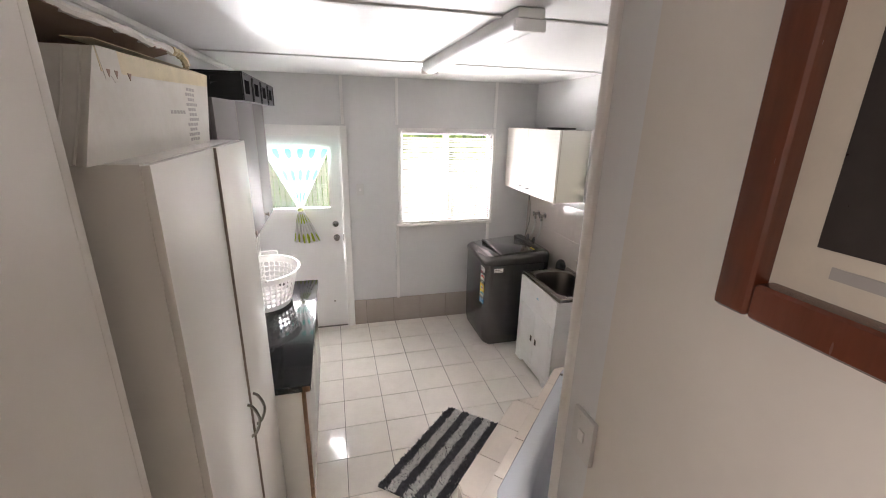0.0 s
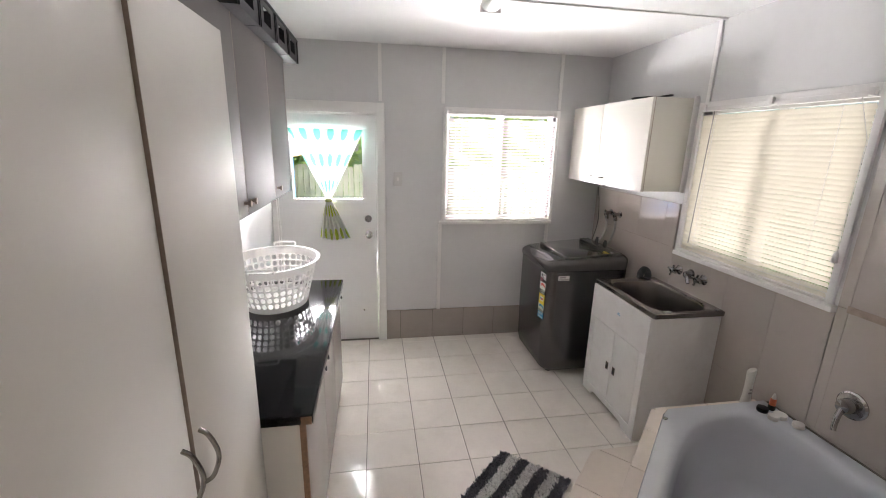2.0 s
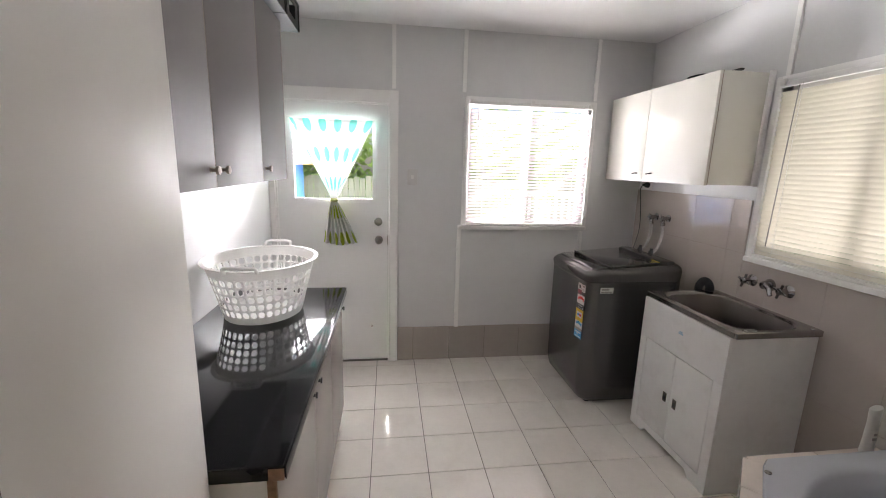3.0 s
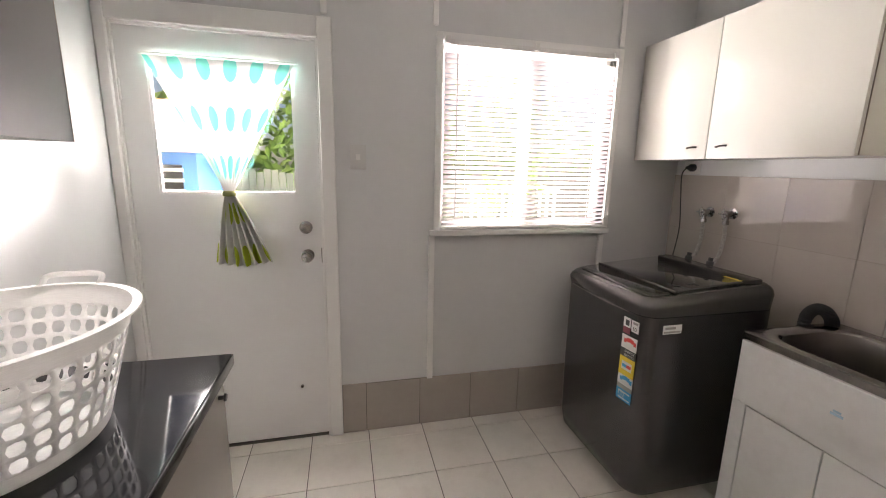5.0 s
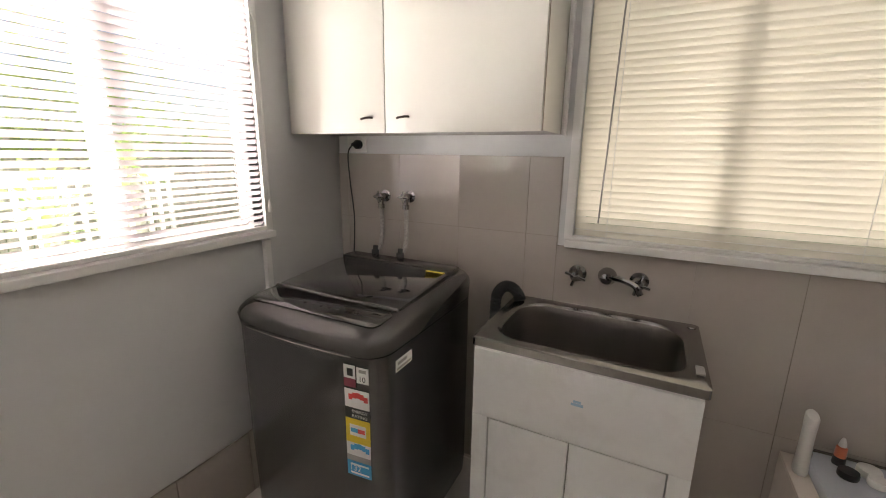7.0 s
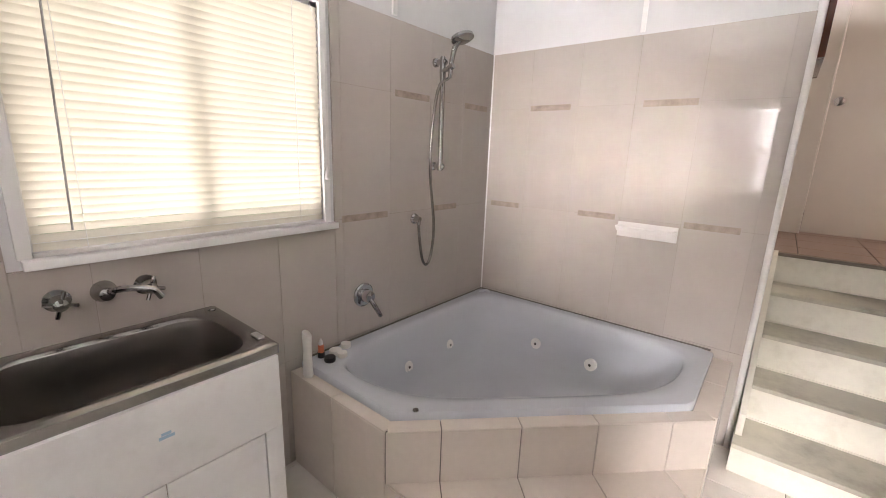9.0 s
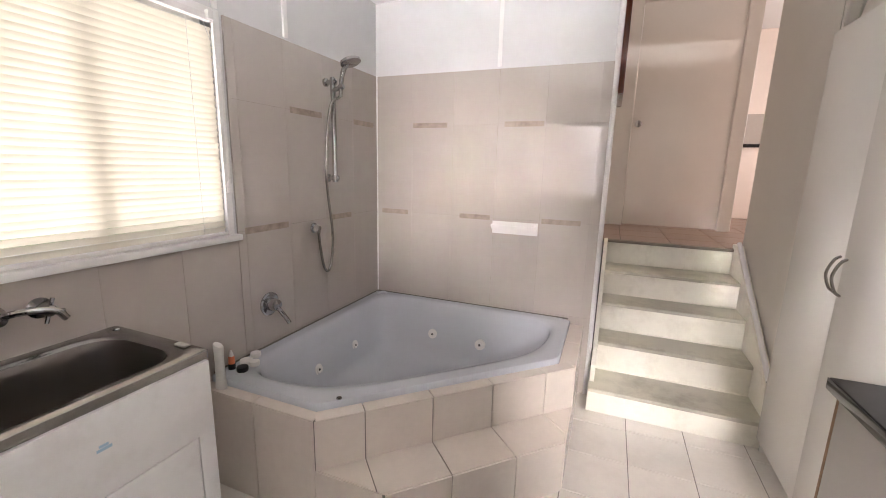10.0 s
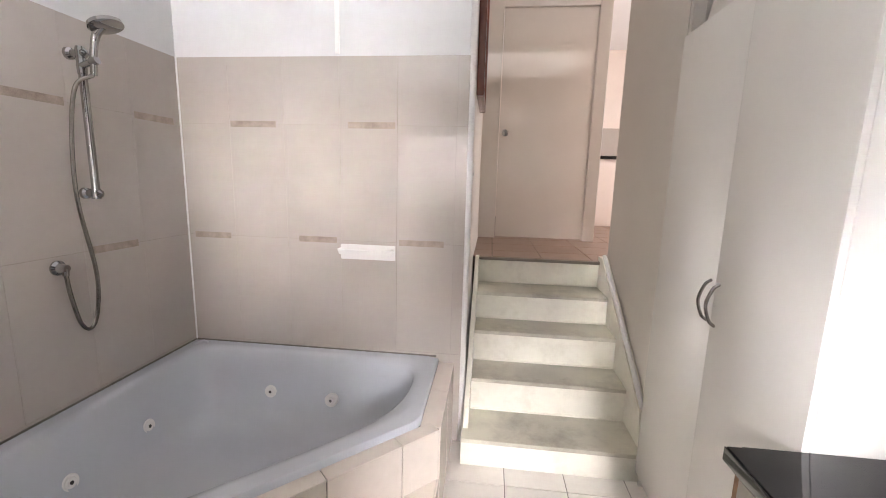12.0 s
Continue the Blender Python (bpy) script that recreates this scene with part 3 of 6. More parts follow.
w1 = thing("window_1", ((BX0 + BX1) / 2, YB + 0.05, BZ0), "white framed double pane window in the back wall", "window", kind="structure")
sash(w1, "x", BX0, BX1, BZ0, BZ1, YB, 1)
w2 = thing("window_2", (XR + 0.05, (RY0 + RY1) / 2, RZ0), "white framed double pane window over the laundry tub", "window", kind="structure")
sash(w2, "y", RY0, RY1, RZ0, RZ1, XR, 1)
bl1 = venetian("venetian_blind", "x", BX0 + 0.006, BX1 - 0.0005, BZ0 + 0.003, BZ1 + 0.004, YB - 0.004, radians(-40), slat_white_dimmed, "white slatted venetian blind, lowered and half tilted")
bl2 = venetian("venetian_blind", "y", RY0 + 0.004, RY1 - 0.0005, RZ0 + 0.002, RZ1 + 0.006, XR - 0.004, radians(-65), slat_cream, "cream slatted venetian blind, lowered and closed")
part("wand", tube([(BX0 + 0.07, YB - 0.024, 2.03), (BX0 + 0.075, YB - 0.026, 1.18)], 0.0028, 8), M("clear grey wand", (0.42, 0.41, 0.39), 0.2), bl1, "grey tilt wand")
part("wand", tube([(XR - 0.024, RY1 - 0.11, 2.02), (XR - 0.03, RY1 - 0.09, 1.20)], 0.0028, 8), bpy.data.materials["clear grey wand"], bl2, "grey tilt wand")
part("pull_cord", tube([(XR - 0.022, RY0 + 0.06, 2.03), (XR - 0.03, RY0 - 0.008, 1.85), (XR - 0.03, RY0 - 0.008, 1.36)], 0.0016, 5), white_plastic, bl2)
part("cord_tassel", lathe((XR - 0.03, RY0 - 0.008, 1.375), (0, 0, -1), [(0, 0.003), (0.02, 0.010), (0.055, 0.013), (0.06, 0.0)], 12), white_plastic, bl2)
part("pull_cord", tube([(BX1 - 0.05, YB - 0.022, 2.04), (BX1 + 0.018, YB - 0.022, 1.9), (BX1 + 0.018, YB - 0.022, 1.25)], 0.0016, 5), white_plastic, bl1)
part("cord_tassel", lathe((BX1 + 0.018, YB - 0.022, 1.25), (0, 0, -1), [(0, 0.003), (0.02, 0.008), (0.05, 0.010), (0.055, 0.0)], 12), white_plastic, bl1)
for th, pts in ((bl1, [(BX0 + 0.02, YB - 0.02, BZ1 + 0.002), ((BX0 + BX1) / 2, YB - 0.02, BZ1 + 0.006), (BX1 - 0.02, YB - 0.02, BZ1 + 0.002)]), (bl2, [(XR - 0.02, RY0 + 0.02, RZ1 + 0.006), (XR - 0.02, (RY0 + RY1) / 2, RZ1 + 0.01), (XR - 0.02, RY1 - 0.02, RZ1 + 0.006)])):
    for p in pts:
        part("bracket", box(p[0] - 0.012, p[0] + 0.012, p[1] - 0.012, p[1] + 0.014, p[2] - 0.022, p[2] + 0.012, 0.003), white_plastic, th)

# hall door
hd = thing("door_2", (0.22, HY, LAND), "cream flush hall door, closed, with round knob", "door", kind="structure")
part("leaf", box(EDX0, EDX1, HY - 0.05, HY - 0.012, LAND + 0.012, EDZ, 0.003), hall_door_paint, hd)
part("knob", lathe((0.585, HY - 0.012, LAND + 1.0), (0, 1, 0), [(0, 0.032), (0.006, 0.032), (0.012, 0.014), (0.03, 0.013), (0.04, 0.026), (0.055, 0.026), (0.062, 0.012), (0.062, 0)]), chrome, hd, "chrome door knob")
part("door_casing", boxes([(-0.30, EDX0 - 0.004, HY, HY + 0.018, LAND, TOP - 0.3), (EDX1 + 0.004, EDX1 + 0.014, HY, HY + 0.01, LAND, EDZ + 0.05), (EDX0 - 0.004, EDX1 + 0.004, HY, HY + 0.01, EDZ + 0.004, EDZ + 0.014)], 0.003), hall_paint, hd, "cream painted architrave")

# stairs
stairs = thing("stairs", (0.32, 1.2, 0), "five worn cream painted timber steps", "stairs", kind="structure")
ZS = [0.155, 0.350, 0.547, 0.730, LAND]
YN = [1.652, 1.367, 1.120, 0.879, 0.592]
sx0, sx1 = HX0 + 0.045, HX1 - 0.046
for i, (z, y) in enumerate(zip(ZS, YN)):
    x0, x1 = (sx0 - 0.03, HX1 - 0.012) if i == 0 else (sx0, sx1)
    zb = 0 if i == 0 else ZS[i - 1]
    back = (YN[i + 1] - 0.012) if i < 4 else 0.57
    if i < 4:
        part("tread", box(x0, x1, back - 0.03, y, z - 0.024, z, 0.006), tread_paint, stairs, "worn cream tread with dark scuffs")
        if i == 0:
            part("tread", box(HX0 + 0.02, x0 - 0.001, 1.58, y - 0.005, z - 0.024, z, 0.004), step_paint, stairs)
    else:
        part("tread", box(x0, x1, 0.552, y + 0.008, z - 0.024, z - 0.002, 0.005), M("dark metal nosing", (0.2, 0.17, 0.14), 0.45, 0.3), stairs, "dark metal nosing")
    part("riser", box(x0, x1, y - 0.035, y - 0.012, zb, z - 0.024, 0.002), step_paint, stairs, "cream painted riser")
    if i:
        part("bead", box(x0, x1, y - 0.012, y - 0.004, zb, zb + 0.008, 0.003), step_paint, stairs)
slope = [(0.54, LAND + 0.03), (0.64, LAND + 0.03), (1.38, 0.46), (1.56, 0.33), (1.60, 0.157), (1.60, 0.0), (0.54, 0.0)]
part("stringer", prism(slope, HX0 + 0.001, sx0 - 0.001, axis="x"), step_paint, stairs, "cream painted stair stringer")
slope2 = [(0.54, LAND), (0.62, LAND), (1.40, 0.37), (1.56, 0.27), (1.56, 0.156), (1.40, 0.156), (1.40, 0.0), (0.54, 0.0)]
part("stringer", prism(slope2, sx1 + 0.001, HX1 - 0.018, axis="x"), step_paint, stairs, "cream painted stair stringer")
part("moulding", tube([(HX0 + 0.03, 0.64, LAND + 0.05), (HX0 + 0.03, 1.38, 0.485), (HX0 + 0.03, 1.56, 0.355)], 0.014, 8), trim_paint, stairs)
part("moulding", tube([(HX0 + 0.024, 1.572, 0.34), (HX0 + 0.024, 1.612, 0.158)], 0.012, 8), trim_paint, stairs)

# outside
solid("ground", boxes([(-60, 60, YB + 0.12, 90, -0.6, -0.45), (XR + 0.12, 60, -60, YB + 0.12, -0.6, -0.45)]), lawn_mat, "green mown lawn", "lawn", "structure", 0)


def paling_fence(y, x0, x1, top):
    th = thing("paling_fence", ((x0 + x1) / 2, y, -0.45), "weathered grey timber paling fence", "fence")
    me = finish("paling", box(-0.045, 0.045, -0.01, 0.01, 0, 1, 0.0), fence_wood, 0)
    x = x0
    while x < x1:
        ob = new("paling", me)
        ob.parent = th
        ob.location = (x - (x0 + x1) / 2, random.uniform(-0.006, 0.006), 0)
        ob.scale = (1, 1, top + 0.45 + random.uniform(-0.03, 0.03))
        x += 0.1
    for z in (0.0, top - 0.3):
        part("rail", box(x0, x1, y + 0.012, y + 0.05, z, z + 0.07), fence_wood, th)
    return th


paling_fence(9.2, -4.5, 6.5, 1.35)


def spiky_plant(name, x, y, crown, reach, n, label):
    """A short trunk with a burst of narrow arching leaves."""
    th = thing(name, (x, y, -0.45), label, "plant")
    part("trunk", tube([(x, y, -0.45), (x + 0.01, y + 0.02, crown - 0.6), (x - 0.01, y, crown)], [0.06, 0.045, 0.04], 10), fence_wood, th)
    b = bmesh.new()
    for k in range(n):
        a, e, ln = random.uniform(0, 6.283), random.uniform(-0.3, 1.35), random.uniform(0.65, 1.0) * reach
        d = Vector((math.cos(a) * math.cos(e), math.sin(a) * math.cos(e), math.sin(e)))
        side = Vector((-math.sin(a), math.cos(a), 0)) * random.uniform(0.010, 0.016)
        b0 = Vector((x, y, crown + random.uniform(-0.10, 0.06)))
        p1, p2 = b0 + d * ln * 0.4, b0 + d * ln * 0.75 - Vector((0, 0, 0.05 * ln))
        tip = b0 + d * ln - Vector((0, 0, 0.16 * ln))
        v = [b.verts.new(p) for p in (b0 - side * 0.6, b0 + side * 0.6, p1 + side, p1 - side, p2 + side * 0.8, p2 - side * 0.8, tip)]
        b.faces.new((v[0], v[1], v[2], v[3]))
        b.faces.new((v[3], v[2], v[4], v[5]))
        b.faces.new((v[5], v[4], v[6]))
    part("crown", b, leaf_mat, th)


spiky_plant("yucca_plant", 1.54, 5.72, 1.17, 0.36, 46, "green spiky leaved yucca plant outside the window")
spiky_plant("yucca_plant", 2.18, 6.35, 1.38, 0.38, 40, "taller green spiky leaved yucca plant")


def shrub(name, x, y, z0, w, h, n, label):
    th = thing(name, (x, y, z0), label, "tree")
    part("trunk", tube([(x, y, z0), (x + 0.05, y, z0 + h * 0.5), (x, y + 0.05, z0 + h * 0.8)], [0.09, 0.06, 0.02], 8), fence_wood, th)
    b = bmesh.new()
    for k in range(n):
        p = Vector((random.gauss(0, 1), random.gauss(0, 1), random.gauss(0, 1)))
        p = p.normalized() * random.random() ** 0.4
        c = Vector((x + p.x * w, y + p.y * w, z0 + h * 0.65 + p.z * h * 0.45))
        u = Vector((random.uniform(-1, 1), random.uniform(-1, 1), random.uniform(-1, 1))).normalized() * 0.11
        t = u.orthogonal().normalized() * 0.05
        v = [b.verts.new(c + q) for q in (-u, t, u, -t)]
        b.faces.new(v)
    part("crown", b, leaf_mat, th)


shrub("garden_tree", -1.15, 10.6, -0.45, 1.4, 3.6, 1500, "leafy green garden tree behind the fence")
shrub("garden_tree", 3.4, 10.8, -0.45, 1.9, 3.4, 1500, "leafy green garden tree behind the fence")

shed = thing("neighbour_shed", (-2.4, 8.0, -0.45), "blue sided shed with an orange roof", "shed")
part("wall", box(-3.6, -1.05, 7.7, 8.9, -0.45, 1.55), blue_paint, shed, "blue sheet wall")
part("roof", prism([(7.5, 1.55), (9.1, 1.55), (8.3, 2.15)], -3.8, -0.85, axis="x"), roof_orange, shed, "orange roof")
part("window", box(-1.78, -1.19, 7.694, 7.699, 0.45, 1.42), graphite, shed, "dark louvred window")
for k in range(9):
    part("louvre", box(-1.79, -1.18, 7.655, 7.690, 0.47 + k * 0.11, 0.505 + k * 0.11), white_plastic, shed, "white louvre blade")

rail = thing("veranda_railing", (2.95, 8.5, -0.45), "white slatted garden railing", "railing")
rail_x = 2.25
for k in range(12):
    part("baluster", box(rail_x + k * 0.12, rail_x + 0.04 + k * 0.12, 8.48, 8.52, -0.45, 1.12, 0.004), white_plastic, rail)
part("top_rail", box(rail_x - 0.05, rail_x + 1.4, 8.46, 8.54, 1.12, 1.18, 0.004), white_plastic, rail)

# ---- wardrobe ----
WX, WY0, WY1, WZ = -0.079, 1.655, 2.603, 2.08
ward = thing("wardrobe", (-0.3, 2.18, 0), "tall white two door laminate cupboard, closed", "cupboard")
panels("body_panel", [(XL + 0.004, WX - 0.0185, WY0, WY0 + 0.018, 0, WZ), (XL + 0.004, WX - 0.0105, WY1 - 0.018, WY1 + 0.001, 0, WZ), (XL + 0.004, WX - 0.02, WY0 + 0.018, WY1 - 0.018, WZ - 0.018, WZ),
                    (XL + 0.004, XL + 0.01, WY0 + 0.018, WY1 - 0.018, 0, WZ - 0.018), (XL + 0.01, WX - 0.06, WY0 + 0.018, WY1 - 0.018, 0.0, 0.1)], laminate, ward)
WS = 2.145
for n, (a, b, hy) in enumerate(((WY0 + 0.001, WS - 0.002, WS - 0.040), (WS + 0.002, WY1 - 0.001, WS + 0.028))):
    fw_ = WX + 0.008 * n
    d = part("door", box(fw_ - 0.018, fw_, a, b, 0.07, WZ - 0.002, 0.0015), laminate, ward, "cream white laminate door")
    if n:
        part("edging", box(fw_ - 0.018, fw_ - 0.001, a - 0.0012, a - 0.0001, 0.07, WZ - 0.002), laminate_edge, d, "brown edge strip")
    h = curve_pts([(fw_, hy, 1.01), (fw_ + 0.02, hy, 1.028), (fw_ + 0.036, hy, 1.082), (fw_ + 0.02, hy, 1.136), (fw_, hy, 1.154)], 6)
    part("handle", tube(h, 0.0055, 10), steel, d, "bowed brushed steel handle")

# ---- box and crates over the cupboards ----
bx = thing("carton", (-0.33, 2.13, WZ), "open white printed carton with yellowed tape", "box")
c0, c1, cy0, cy1, cz0, cz1 = -0.50, -0.165, 1.70, 2.56, WZ, 2.312
# a sagging carton: its near end leans in at the top
face = [(1.668, cz0), (2.52, cz0), (2.605, 2.316), (2.2, 2.309), (1.785, 2.303)]
part("side", prism(face, c1 - 0.006, c1, axis="x"), card_white, bx)
part("side", prism(face, c0, c0 + 0.006, axis="x"), card_white, bx)
part("side", prism([(1.672, cz0), (1.678, cz0), (1.752, 2.19), (1.792, 2.30), (1.786, 2.303), (1.744, 2.19)], c0 + 0.006, c1 - 0.006, axis="x"), card_white, bx)
part("side", prism([(2.512, cz0), (2.518, cz0), (2.60, 2.312), (2.594, 2.312)], c0 + 0.006, c1 - 0.006, axis="x"), card_white, bx)
part("bottom", box(c0 + 0.006, c1 - 0.006, 1.68, 2.51, cz0, cz0 + 0.006), card_brown, bx)
bm = box(0, 0.245, 1.80, 2.575, -0.003, 0.003)
bmesh.ops.rotate(bm, cent=(0, 0, 0), matrix=Matrix.Rotation(radians(-18), 3, "Y"), verts=bm.verts)
bmesh.ops.translate(bm, vec=(c0 + 0.004, 0, cz1 + 0.001), verts=bm.verts)
part("flap", bm, card_brown, bx, "raised brown flap")
pr = random.Random(8)
rag = curve_pts([(-0.264 + pr.uniform(-0.006, 0.008), 1.79 + k * 0.0795, 2.394 + pr.uniform(-0.004, 0.007)) for k in range(11)], 3)
part("torn_edge", tube(rag, [0.011 + pr.uniform(-0.003, 0.004) for k in rag], 7), card_white, bx, "torn white paper edge")
part("torn_tape", tube(curve_pts([(-0.262, 2.575, 2.395), (-0.25, 2.61, 2.388), (-0.235, 2.63, 2.362), (-0.24, 2.64, 2.335), (-0.215, 2.645, 2.32)], 4), [0.016, 0.018, 0.014, 0.017, 0.013, 0.016, 0.012, 0.014, 0.012, 0.015, 0.010, 0.012, 0.009, 0.011, 0.010, 0.008, 0.006][:17], 6), tape_mat, bx, "crumpled torn tape")
band = [(1.80, 2.2575), (2.2, 2.266), (2.585, 2.276), (2.603, 2.3165), (2.2, 2.310), (1.79, 2.304)]
part("tape", prism(band, c1, c1 + 0.0012, axis="x"), tape_mat, bx, "yellowed packing tape")
part("tape", box(c1 - 0.05, c1 + 0.001, 1.785, 2.60, 2.3165, 2.3177), tape_mat, bx, "yellowed packing tape")
tear = [(1.79, 2.305), (1.81, 2.243), (1.835, 2.252), (1.85, 2.238), (1.875, 2.246), (1.885, 2.26), (1.88, 2.306)]
part("tape", prism(tear, c1 + 0.0013, c1 + 0.0022, axis="x"), card_white, bx, "torn paper label")
for xa, xb, za, zb, mat, lab in ((-0.32, -0.24, 2.115, 2.20, tape_mat, "yellowed packing tape"), (-0.40, -0.345, 2.215, 2.262, paper_maroon, "dark red label")):
    g = lambda z: 1.672 + (z - cz0) * 0.686 if z < 2.19 else 1.744 + (z - 2.19) * 0.372
    part("tape" if mat is tape_mat else "label", prism([(g(za) - 0.0015, za), (g(za) - 0.0003, za), (g(zb) - 0.0003, zb), (g(zb) - 0.0015, zb)], xa, xb, axis="x"), mat, bx, lab)
# pressed vertical creases beside the near corner
for k, dx in enumerate((0.02, 0.05)):
    part("crease", tube([(c1 - dx, 1.668, cz0 + 0.004), (c1 - dx - 0.004, 1.741, 2.19), (c1 - dx, 1.782, 2.298)], 0.0035, 6), card_white, bx)
rows = []
pr = random.Random(3)
for k in range(11):
    z = cz0 + 0.014 + k * 0.0155
    y = 2.32 + pr.uniform(-0.025, 0.015)
    while y < 2.385 + 0.03 * (k % 3 == 1):
        w = pr.uniform(0.010, 0.026)
        rows.append((c1, c1 + 0.0007, y, y + w, z, z + 0.0095))
        y += w + 0.006
for k in range(5):
    rows.append((c1, c1 + 0.0007, 2.16 + k * 0.027, 2.16 + k * 0.027 + 0.019, cz0 + 0.098, cz0 + 0.108))
tagged(part("print_bar", boxes(rows), ink_grey, bx), "grey printed bars", kind="stuff")
for k in range(3):
    y = (1.825, 1.86, 1.925)[k]
    part("print_mark", prism([(y, 2.248), (y + 0.009, 2.264), (y - 0.009, 2.264)], c1 + 0.0012, c1 + 0.0028, axis="x"), card_brown, bx, "brown arrow mark")
bx.location.y -= 0.06

UX, UZ0, UZ1 = -0.178, 1.49, 2.245
UY = [2.63, 3.07, 3.56, 3.98]
uc = thing("wall_cupboard", (-0.35, 3.35, UZ0), "taupe grey three door wall cupboard, closed", "cupboard")
panels("body_panel", [(XL + 0.002, UX - 0.019, UY[0], UY[3], UZ0, UZ0 + 0.016), (XL + 0.002, UX - 0.019, UY[0], UY[3], UZ1 - 0.016, UZ1), (XL + 0.002, UX - 0.019, UY[0], UY[0] + 0.016, UZ0 + 0.016, UZ1 - 0.016),
                    (XL + 0.002, UX - 0.019, UY[3] - 0.016, UY[3], UZ0 + 0.016, UZ1 - 0.016)], laminate_grey, uc)
knobs = [3.03, 3.11, 3.60]
for a, b, ky in zip(UY, UY[1:], knobs):
    d = part("door", box(UX - 0.017, UX, a + 0.002, b - 0.002, UZ0, UZ1, 0.0015), laminate_grey, uc, "taupe grey laminate door")
    part("edging", box(UX - 0.0175, UX + 0.0006, b - 0.0035, b - 0.0015, UZ0, UZ1), laminate_edge, d, "brown edge strip")
    part("knob", lathe((UX, ky, 1.545), (1, 0, 0), [(0, 0.009), (0.004, 0.006), (0.016, 0.006), (0.018, 0.014), (0.026, 0.013), (0.028, 0)], 14), laminate_edge, d, "dark knob")


def crate(y0, y1):
    """A slotted black plastic tray."""
    x0, x1, z0, z1 = -0.47, -0.120, UZ1, UZ1 + 0.130
    th = thing("plastic_crate", ((x0 + x1) / 2, (y0 + y1) / 2, z0), "black slotted plastic crate on the wall cupboard", "crate", "crates on the cupboard")
    part("base", box(x0 + 0.004, x1 - 0.004, y0 + 0.004, y1 - 0.004, z0, z0 + 0.005), black_plastic, th)
    ln = y1 - y0
    for x in (x0, x1 - 0.006):
        rows = [(x, x + 0.006, y0, y1, z1 - 0.028, z1), (x, x + 0.006, y0, y1, z0, z0 + 0.035), (x, x + 0.006, y0, y0 + ln * 0.27, z0 + 0.035, z1 - 0.028), (x, x + 0.006, y1 - ln * 0.27, y1, z0 + 0.035, z1 - 0.028)]
        part("long_side", boxes(rows), black_plastic, th)
    for y in (y0, y1 - 0.006):
        rows = [(x0, x1, y, y + 0.006, z0, z0 + 0.068), (x0, x1, y, y + 0.006, z0 + 0.08, z0 + 0.09), (x0, x1, y, y + 0.006, z1 - 0.022, z1)]
        xa, xb = x0 + 0.12, x1 - 0.11
        for za, zb in ((z0 + 0.068, z0 + 0.08), (z0 + 0.09, z1 - 0.022)):
            rows += [(x0, xa, y, y + 0.006, za, zb), (xb, x1, y, y + 0.006, za, zb)]
            rows += [(xa + (xb - xa) * k / 4 - 0.005, xa + (xb - xa) * k / 4 + 0.005, y, y + 0.006, za, zb) for k in (1, 2, 3)]
        part("short_side", boxes(rows), black_plastic, th)
    for y in (y0 + 0.006, y1 - 0.012):
        part("corner_post", box(x1, x1 + 0.006, y, y + 0.006, z0, z1 - 0.008), black_plastic, th)
    part("rim", boxes([(x1, x1 + 0.008, y0, y1, z1 - 0.008, z1), (x0, x1 + 0.008, y0 - 0.004, y0, z1 - 0.008, z1)]), black_plastic, th)


for k in range(4):
    crate(2.97 + k * 0.292, 2.97 + k * 0.292 + 0.285)

# ---- bench with its cupboards, and the basket ----
bench_cab = thing("bench_cupboard", (-0.2, 3.36, 0), "white laminate base cupboard with brown edging", "cupboard")
KX = 0.076
panels("body_panel", [(XL + 0.002, KX - 0.02, 2.632, 2.648, 0, 0.817), (XL + 0.002, KX - 0.02, 4.052, 4.07, 0, 0.817), (XL + 0.002, KX - 0.07, 2.648, 4.052, 0, 0.1), (XL + 0.002, KX - 0.02, 2.648, 4.052, 0.1, 0.116), (XL + 0.002, XL + 0.01, 2.648, 4.052, 0.116, 0.817)], laminate, bench_cab)
part("end_strip", box(KX - 0.022, KX - 0.001, 2.616, 2.631, 0.0, 0.817, 0.002), chipboard, bench_cab, "brown unfinished edge strip")
for a, b, ky in ((2.634, 3.14, 3.09), (3.144, 3.60, 3.195), (3.604, 4.068, 4.01)):
    d = part("door", box(KX - 0.018, KX, a, b, 0.105, 0.812, 0.0015), laminate_taupe, bench_cab, "pale taupe laminate door")
    part("knob", lathe((KX, ky, 0.755), (1, 0, 0), [(0, 0.007), (0.014, 0.006), (0.016, 0.012), (0.022, 0.011), (0.023, 0)], 12), black_plastic, d, "black knob")
bt = thing("benchtop", (-0.2, 3.35, 0.819), "long gloss black laminate benchtop with chipped corner", "benchtop")
part("top", box(XL + 0.002, 0.100, 2.609, 4.095, 0.819, 0.857, 0.005, 3), black_top, bt)
part("front_edge", box(0.1002, 0.104, 2.609, 4.095, 0.820, 0.855, 0.0015), black_top, bt)
part("end_edge", box(XL + 0.002, 0.061, 2.605, 2.6088, 0.820, 0.855, 0.0015), black_top, bt)
part("chipped_corner", box(0.062, 0.099, 2.6045, 2.6086, 0.8195, 0.850, 0.001), chipboard, bt, "bare brown chipboard corner")


